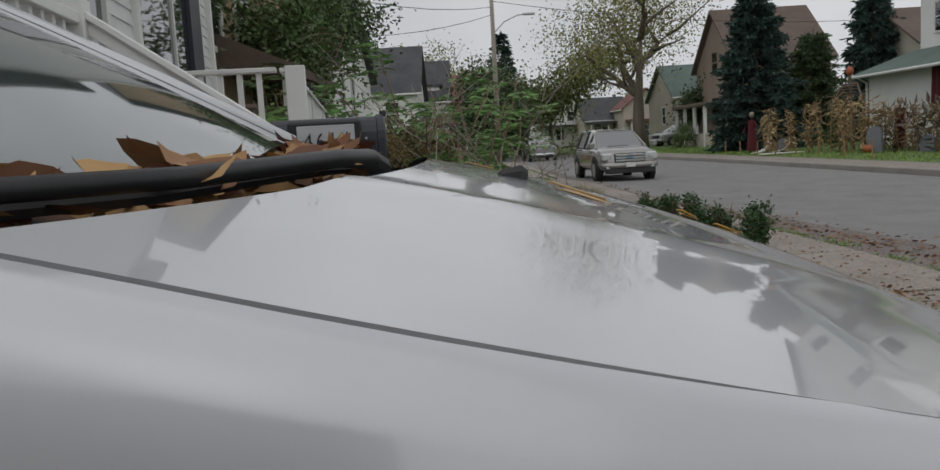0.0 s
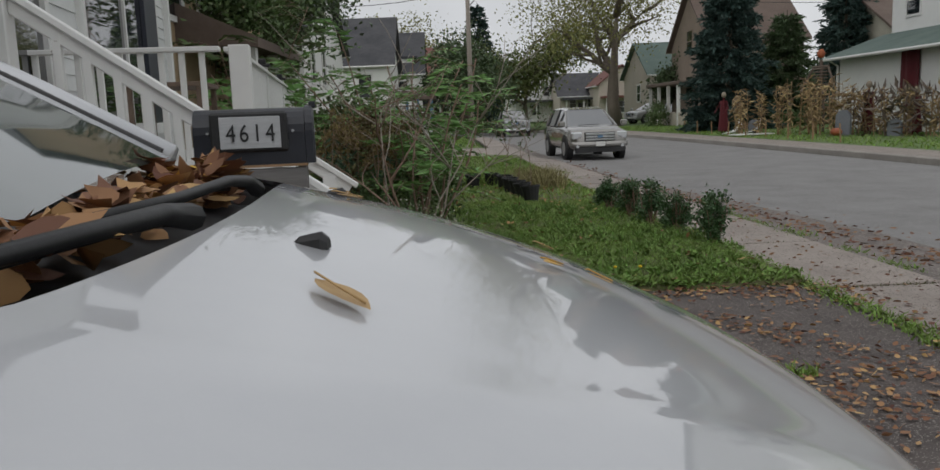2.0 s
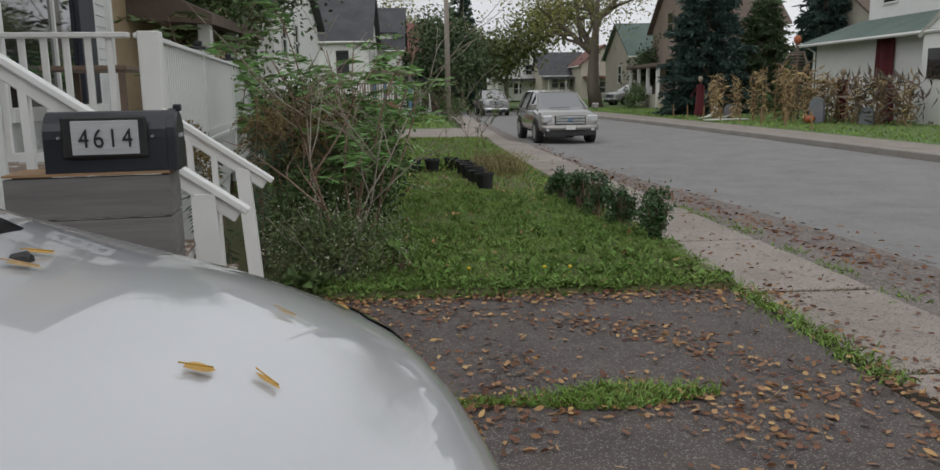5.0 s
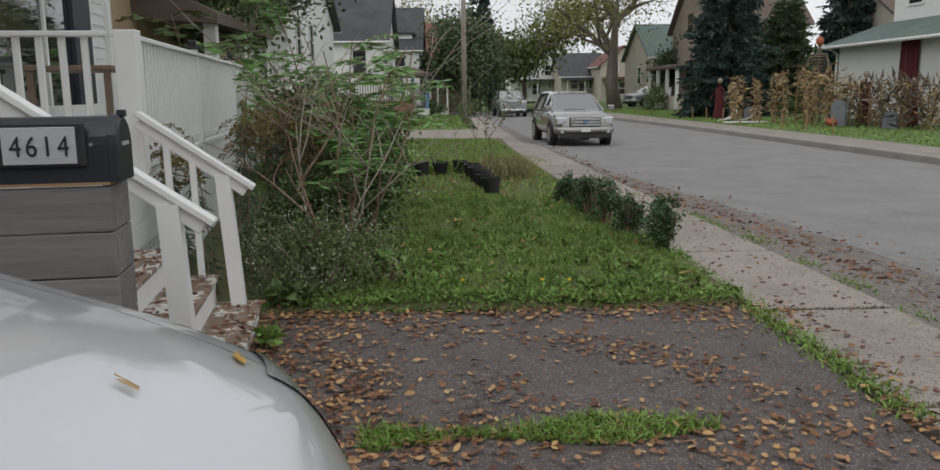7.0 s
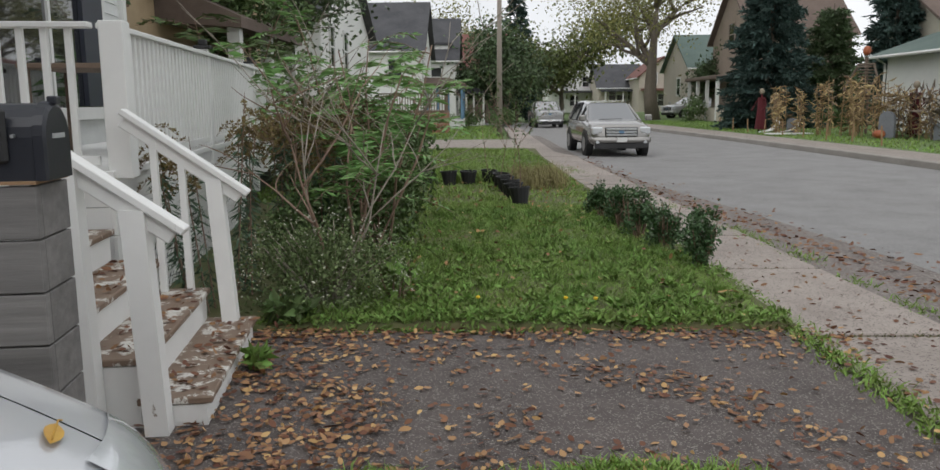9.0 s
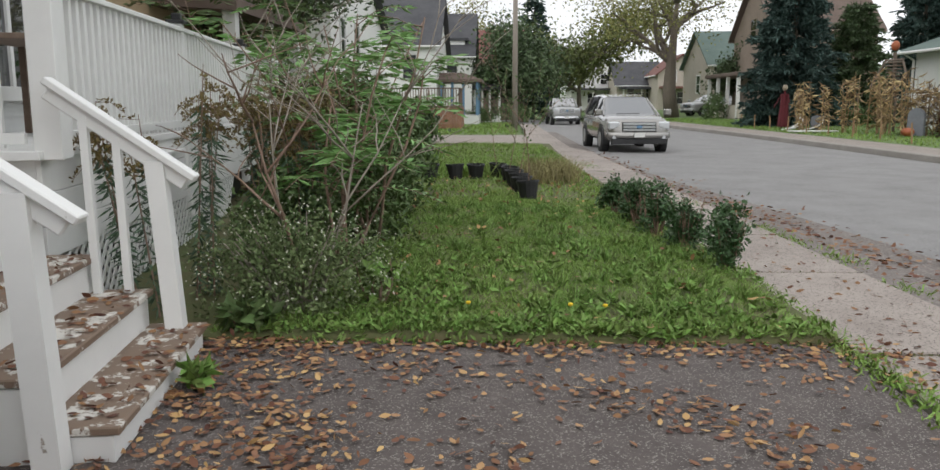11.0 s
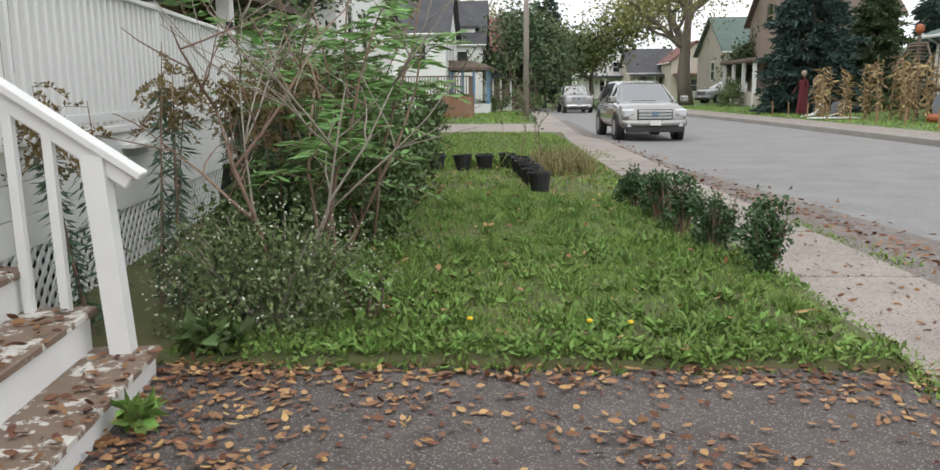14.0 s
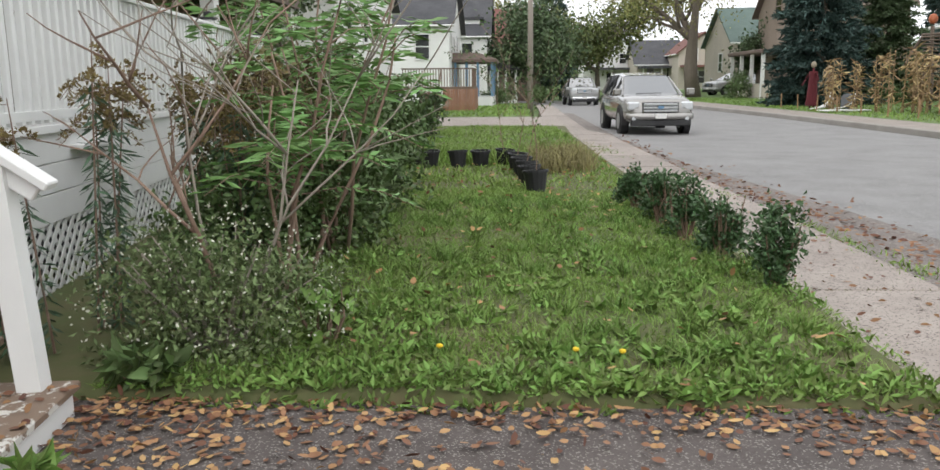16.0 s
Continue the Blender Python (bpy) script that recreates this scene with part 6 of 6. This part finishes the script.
# ---- street trees ----
conifer(15.1, 42.5, 8.6, 2.35, M_SPRUCE, 34000, "large dense blue-green spruce", 0.30, 3)
conifer(18.9, 44.5, 6.2, 2.0, M_TREE_D, 15000, "dark green conifer beside the spruce", 0.28, 4)
conifer(23.6, 47.5, 8.8, 2.3, M_SPRUCE, 14000, "dark spruce between two houses", 0.36, 5)
conifer(4.6, 92, 14.0, 3.0, M_SPRUCE, 7000, "tall sparse spruce behind the street trees", 0.6, 6, True)
broad_tree(13.6, 63, 15.5, 12.5, M_TREE_Y, 41, 18000, 0.23, "large yellowing maple with a forked trunk", 0.6, 0.8, (-0.1, 0), 0.34)
broad_tree(8.3, 80, 9.5, 7.5, M_TREE_G, 42, 11000, 0.38, "green street tree with a dark trunk", 0.32, 0.4, (0, 0), 0.36)
broad_tree(3.2, 72, 7.6, 7.0, M_TREE_D, 43, 12000, 0.36, "dense dark green tree by the pavement", 0.25, 0.2, (0, 0), 0.16)
broad_tree(-0.6, 96, 15, 10, M_TREE_Y, 44, 5000, 0.35, "thinly leaved pale tree behind the pole", 0.3, 0.9, (0, 0), 0.45)
broad_tree(-7.0, 22.5, 8.0, 6.0, M_TREE_D, 45, 9000, 0.24, "leafy dark tree between the houses", 0.2, 0.3, (0, 0), 0.4)
broad_tree(-3.5, 18.0, 6.0, 3.6, M_BUSH, 47, 9000, 0.13, "leafy sapling tree between the yards", 0.07, 0.3, (0, 0), 0.3)
broad_tree(-5.2, 26.0, 8.0, 5.0, M_TREE_D, 48, 9000, 0.18, "leafy dark tree before the next house", 0.12, 0.3, (0, 0), 0.3)
broad_tree(16.2, 62, 4.8, 3.0, M_TREE_D, 46, 4500, 0.24, "small dark tree beside the maple", 0.14, 0.2, (0, 0), 0.18)
for x, y, r, h in ((14.9, 56, 1.1, 0.9), (16.4, 50, 0.9, 0.7), (13.9, 44.5, 0.7, 0.35), (17.8, 42.0, 0.9, 0.5), (2.6, 66, 1.0, 0.8), (-0.2, 60, 1.2, 0.6)):
    shrub("bush", (x, y, ground_z(x, y) + h), (r, r, h), 1600, 0.16, M_BUSH, "rounded green garden bush", 5, None, 0.3, "shrub", ground_z(x, y) + 0.02)
# woods that close the distance
wx = RNG.uniform(-90, 110, 260)
wy = RNG.uniform(125, 175, 260)
wood = np.concatenate([blob_points(110, (a, b, RNG.uniform(2, 5)), (4.5, 4, RNG.uniform(2.5, 4.5)), 0.5) for a, b in zip(wx, wy)])
tagged(mesh_np("far_woods", *leaves(wood, 1.1, 0.8), M_TREE_D), "far belt of dark trees", "trees", kind="stuff")
wx, wy = RNG.uniform(-40, -14, 40), RNG.uniform(-20, 110, 40)
wood = np.concatenate([blob_points(160, (a, b, RNG.uniform(2, 5)), (3.5, 3.5, RNG.uniform(2.5, 4.5)), 0.5) for a, b in zip(wx, wy)])
tagged(mesh_np("back_trees", *leaves(wood, 0.8, 0.6), M_TREE_D), "trees behind the houses", "trees", kind="stuff")

# ---- poles and wires ----
pole = empty("utility_pole", pose(1.82, 44, ground_z(1.8, 44)), "wooden utility pole with a street lamp arm", "pole")
part("shaft", tube([(0, 0, -0.1), (0, 0, 4.5), (0, 0, 9.2)], [0.15, 0.13, 0.10], seg=10), M_POLE, pole, smooth=True)
arm = part("lamp_arm", tube([(0, 0, 7.0), (0.6, 0, 7.6), (1.3, 0, 7.9), (1.7, 0, 7.95)], 0.035, seg=6), M_GALV, pole)
part("lamp_head", box((1.6, -0.1, 7.88), (2.25, 0.1, 8.0), bevel=0.04), M_GALV, arm)
for dz, end in ((8.6, (-6, 22, 6.2)), (8.2, (-7, 30, 5.6)), (8.9, (24, 48, 7.0))):
    a, b = Vector((1.82, 44, dz - 0.3)), Vector(end)
    pts = [a.lerp(b, k / 8) - Vector((0, 0, 1.0 * (k / 8) * (1 - k / 8) * 2)) for k in range(9)]
    tagged(part("power_cable", tube(pts, 0.014, seg=4), M_BLACK), "thin black overhead service cable", "cable", "overhead cables")


# ---- yard decorations across the street ----
def corn_stalk(x, y, h, seed):
    t = empty("corn_stalk", pose(x, y, ground_z(x, y) + 0.06), "dry tan corn stalk bundle on the lawn", "corn stalk", "corn stalks across the street")
    rs = np.random.default_rng(seed)
    c, d = [], []
    for s in range(5):
        bm = bmesh.new()
        o = Vector((rs.normal(0, 0.13), rs.normal(0, 0.13), 0))
        top = o + Vector((rs.normal(0, 0.12), rs.normal(0, 0.12), h * rs.uniform(0.75, 1.05)))
        tube([o, (o + top) / 2, top], [0.02, 0.016, 0.008], bm, 4)
        part("stalk", bm, M_CORN, t)
        for u in rs.uniform(0.12, 1, 20):
            c.append(tuple(o.lerp(top, float(u))))
            a = rs.uniform(0, math.tau)
            d.append((math.cos(a) * 2, math.sin(a) * 2, rs.uniform(-2.4, 1.6)))
    mesh_np("foliage", *leaves(np.array(c), 0.32, 0.055, np.array(d), 0.5, 0.15), M_CORN, t)["kind"] = "stuff"


rs = np.random.default_rng(5)
for k, (x, y, h) in enumerate(((13.3, 35.6, 1.9), (13.9, 35.2, 2.0), (14.3, 34.2, 2.1), (14.5, 33.2, 2.2), (14.9, 32.8, 2.1), (14.8, 31.8, 2.2), (15.3, 31.4, 2.2), (15.4, 33.6, 2.2), (15.9, 32.6, 2.0), (16.2, 30.8, 1.9), (16.1, 29.6, 1.9), (16.4, 28.4, 1.8), (15.8, 31.0, 2.0), (16.9, 29.2, 1.7), (13.6, 36.6, 1.8), (16.6, 27.2, 1.9))):
    corn_stalk(x, y, h, 100 + k)


def skeleton(x, y, h, head, label, robe=None):
    """A plain decoration figure in one mesh."""
    bm = bmesh.new()
    s = h / 3.6
    for sx in (-1, 1):
        tube([(sx * 0.2 * s, 0, 0), (sx * 0.22 * s, 0, 0.8 * s), (sx * 0.16 * s, 0, 1.65 * s)], 0.055 * s, bm, 6)
        tube([(sx * 0.42 * s, 0, 2.75 * s), (sx * 0.75 * s, -0.1 * s, 2.2 * s), (sx * 0.62 * s, -0.5 * s, 1.75 * s)], 0.05 * s, bm, 6)
    tube([(0, 0, 1.55 * s), (0, 0.05 * s, 2.3 * s), (0, 0, 3.1 * s)], 0.07 * s, bm, 6)
    tube([(-0.26 * s, 0, 1.62 * s), (0.26 * s, 0, 1.62 * s)], 0.12 * s, bm, 6)
    tube([(-0.45 * s, 0, 2.8 * s), (0.45 * s, 0, 2.8 * s)], 0.05 * s, bm, 6)
    for k in range(6):
        z = (2.05 + 0.13 * k) * s
        r = (0.26 + 0.025 * k) * s
        tube([(r * math.cos(a), 0.7 * r * math.sin(a), z) for a in [i * math.tau / 10 for i in range(11)]], 0.028 * s, bm, 4)
    if robe and h < 3:
        tube([(0, 0, 0.2 * s), (0, 0, 1.5 * s), (0, 0, 2.85 * s)], [0.5 * s, 0.36 * s, 0.3 * s], bm, 9)
    n0 = len(bm.faces)
    bmesh.ops.create_uvsphere(bm, u_segments=10, v_segments=8, radius=(0.17 if h > 3 else 0.22) * s, matrix=Matrix.Translation((0, 0, 3.35 * s)) @ Matrix.Diagonal((0.9, 1, 1.15, 1)))
    bm.faces.ensure_lookup_table()
    for f in bm.faces[n0:]:
        f.material_index = 1
    ob = part("skeleton_statue", bm, [robe or M_BONE, head])
    ob.matrix_basis = pose(x, y, ground_z(x, y) + 0.08, 0, 0, -70)
    return tagged(ob, label, "statue")


M_BROWNBONE = mat("brown_bone", (0.10, 0.075, 0.055), (0.17, 0.13, 0.10), 10, 0.7)
skeleton(16.2, 34.6, 3.5, M_PUMPKIN, "giant brown skeleton statue with an orange pumpkin head", M_BROWNBONE)
skeleton(16.4, 31.0, 2.0, M_BONE, "maroon-robed skeleton statue among corn stalks", M_MAROON)
skeleton(17.0, 28.9, 1.7, M_BONE, "dark-robed skeleton statue on the lawn", M_MAROON)
skeleton(13.4, 38.4, 1.9, M_BONE, "small skeleton statue beside the spruce", M_MAROON)
skeleton(14.1, 38.6, 1.7, M_BONE, "small bony statue under the spruce")
skeleton(17.3, 30.0, 1.8, M_BONE, "bony skeleton statue by the white house")
for x, y, w, h in ((15.4, 30.9, 0.6, 0.95), (16.1, 28.6, 0.5, 0.6), (14.3, 37.0, 0.5, 0.6)):
    bm = loft([[(dx * w / 2, dy, z) for dx, z in [(-1, 0), (1, 0), (1, h * 0.7)] + [(math.cos(a), h * 0.7 + h * 0.3 * math.sin(a)) for a in [i * math.pi / 8 for i in range(1, 8)]] + [(-1, h * 0.7)]] for dy in (-0.06, 0.06)])
    ob = part("tombstone", bm, M_GREYSTONE)
    ob.matrix_basis = pose(x, y, ground_z(x, y) + 0.08, 0, 0, -60)
    tagged(ob, "grey foam tombstone standing on the lawn", "tombstone", "tombstones")
for x, y, turn in ((13.1, 37.4, 20), (13.6, 36.9, -10)):
    ob = part("bent_white_panel", loft([[(u, -0.15, z), (u, 0.15, z), (u, 0.15, z + 0.04), (u, -0.15, z + 0.04)] for u, z in ((0, 0.0), (0.5, 0.08), (0.85, 0.3), (0.95, 0.65))]), M_WHITE)
    ob.matrix_basis = pose(x, y, ground_z(x, y) + 0.06, 0, 0, turn)
    tagged(ob, "white curved bone-like lawn decoration", "decoration", "lawn decorations")
ob = part("board", box((-0.9, -0.35, 0), (0.9, 0.35, 0.05), bevel=0.01), M_WHITE)
ob.matrix_basis = pose(13.4, 34.9, ground_z(13.4, 34.9) + 0.085, 0, 0, 12)
tagged(ob, "white flat board lying on the far lawn", "board")
for k, (x, y) in enumerate(((15.0, 30.6), (16.7, 29.4))):
    ring = lambda r, z: [(r * (1 + 0.08 * math.cos(5 * a)) * math.cos(a), r * (1 + 0.08 * math.cos(5 * a)) * math.sin(a), z) for a in [i * math.tau / 20 for i in range(20)]]
    p_ = empty("pumpkin", pose(x, y, ground_z(x, y) + 0.08), "orange pumpkin on the lawn across the street", "pumpkin", "pumpkins")
    part("shell", loft([ring(0.08, 0), ring(0.19, 0.08), ring(0.21, 0.17), ring(0.15, 0.27), ring(0.04, 0.29)]), M_PUMPKIN, p_, smooth=True)
    part("stem", tube([(0, 0, 0.27), (0.01, 0, 0.35)], 0.02, seg=5), M_STEM, p_)
for k in range(9):
    y = 26.5 + 1.9 * k
    x = lerp_row(FAR_EDGE, y) + 2.2
    ob = part("marker_stake", box((-0.025, -0.012, -0.05), (0.025, 0.012, 0.62), bevel=0.003), M_RAWWOOD)
    ob.matrix_basis = pose(x, y, ground_z(x, y) + 0.05, 0, RNG.uniform(-4, 4), 0)
    tagged(ob, "thin wooden stake along the far lawn", "stake", "lawn stakes")
n = 420
xy = scatter(n, 15.6, 17.8, 27.0, 32.0)
p = np.concatenate([xy, RNG.uniform(0.1, 1.7, (n, 1))], 1)
tagged(mesh_np("dry_stalks", *leaves(p, 0.5, 0.04, np.array([0, 0, 0.8])), M_BROWNBONE), "tangle of dry dark stalks among the decorations", "stalks", kind="stuff")
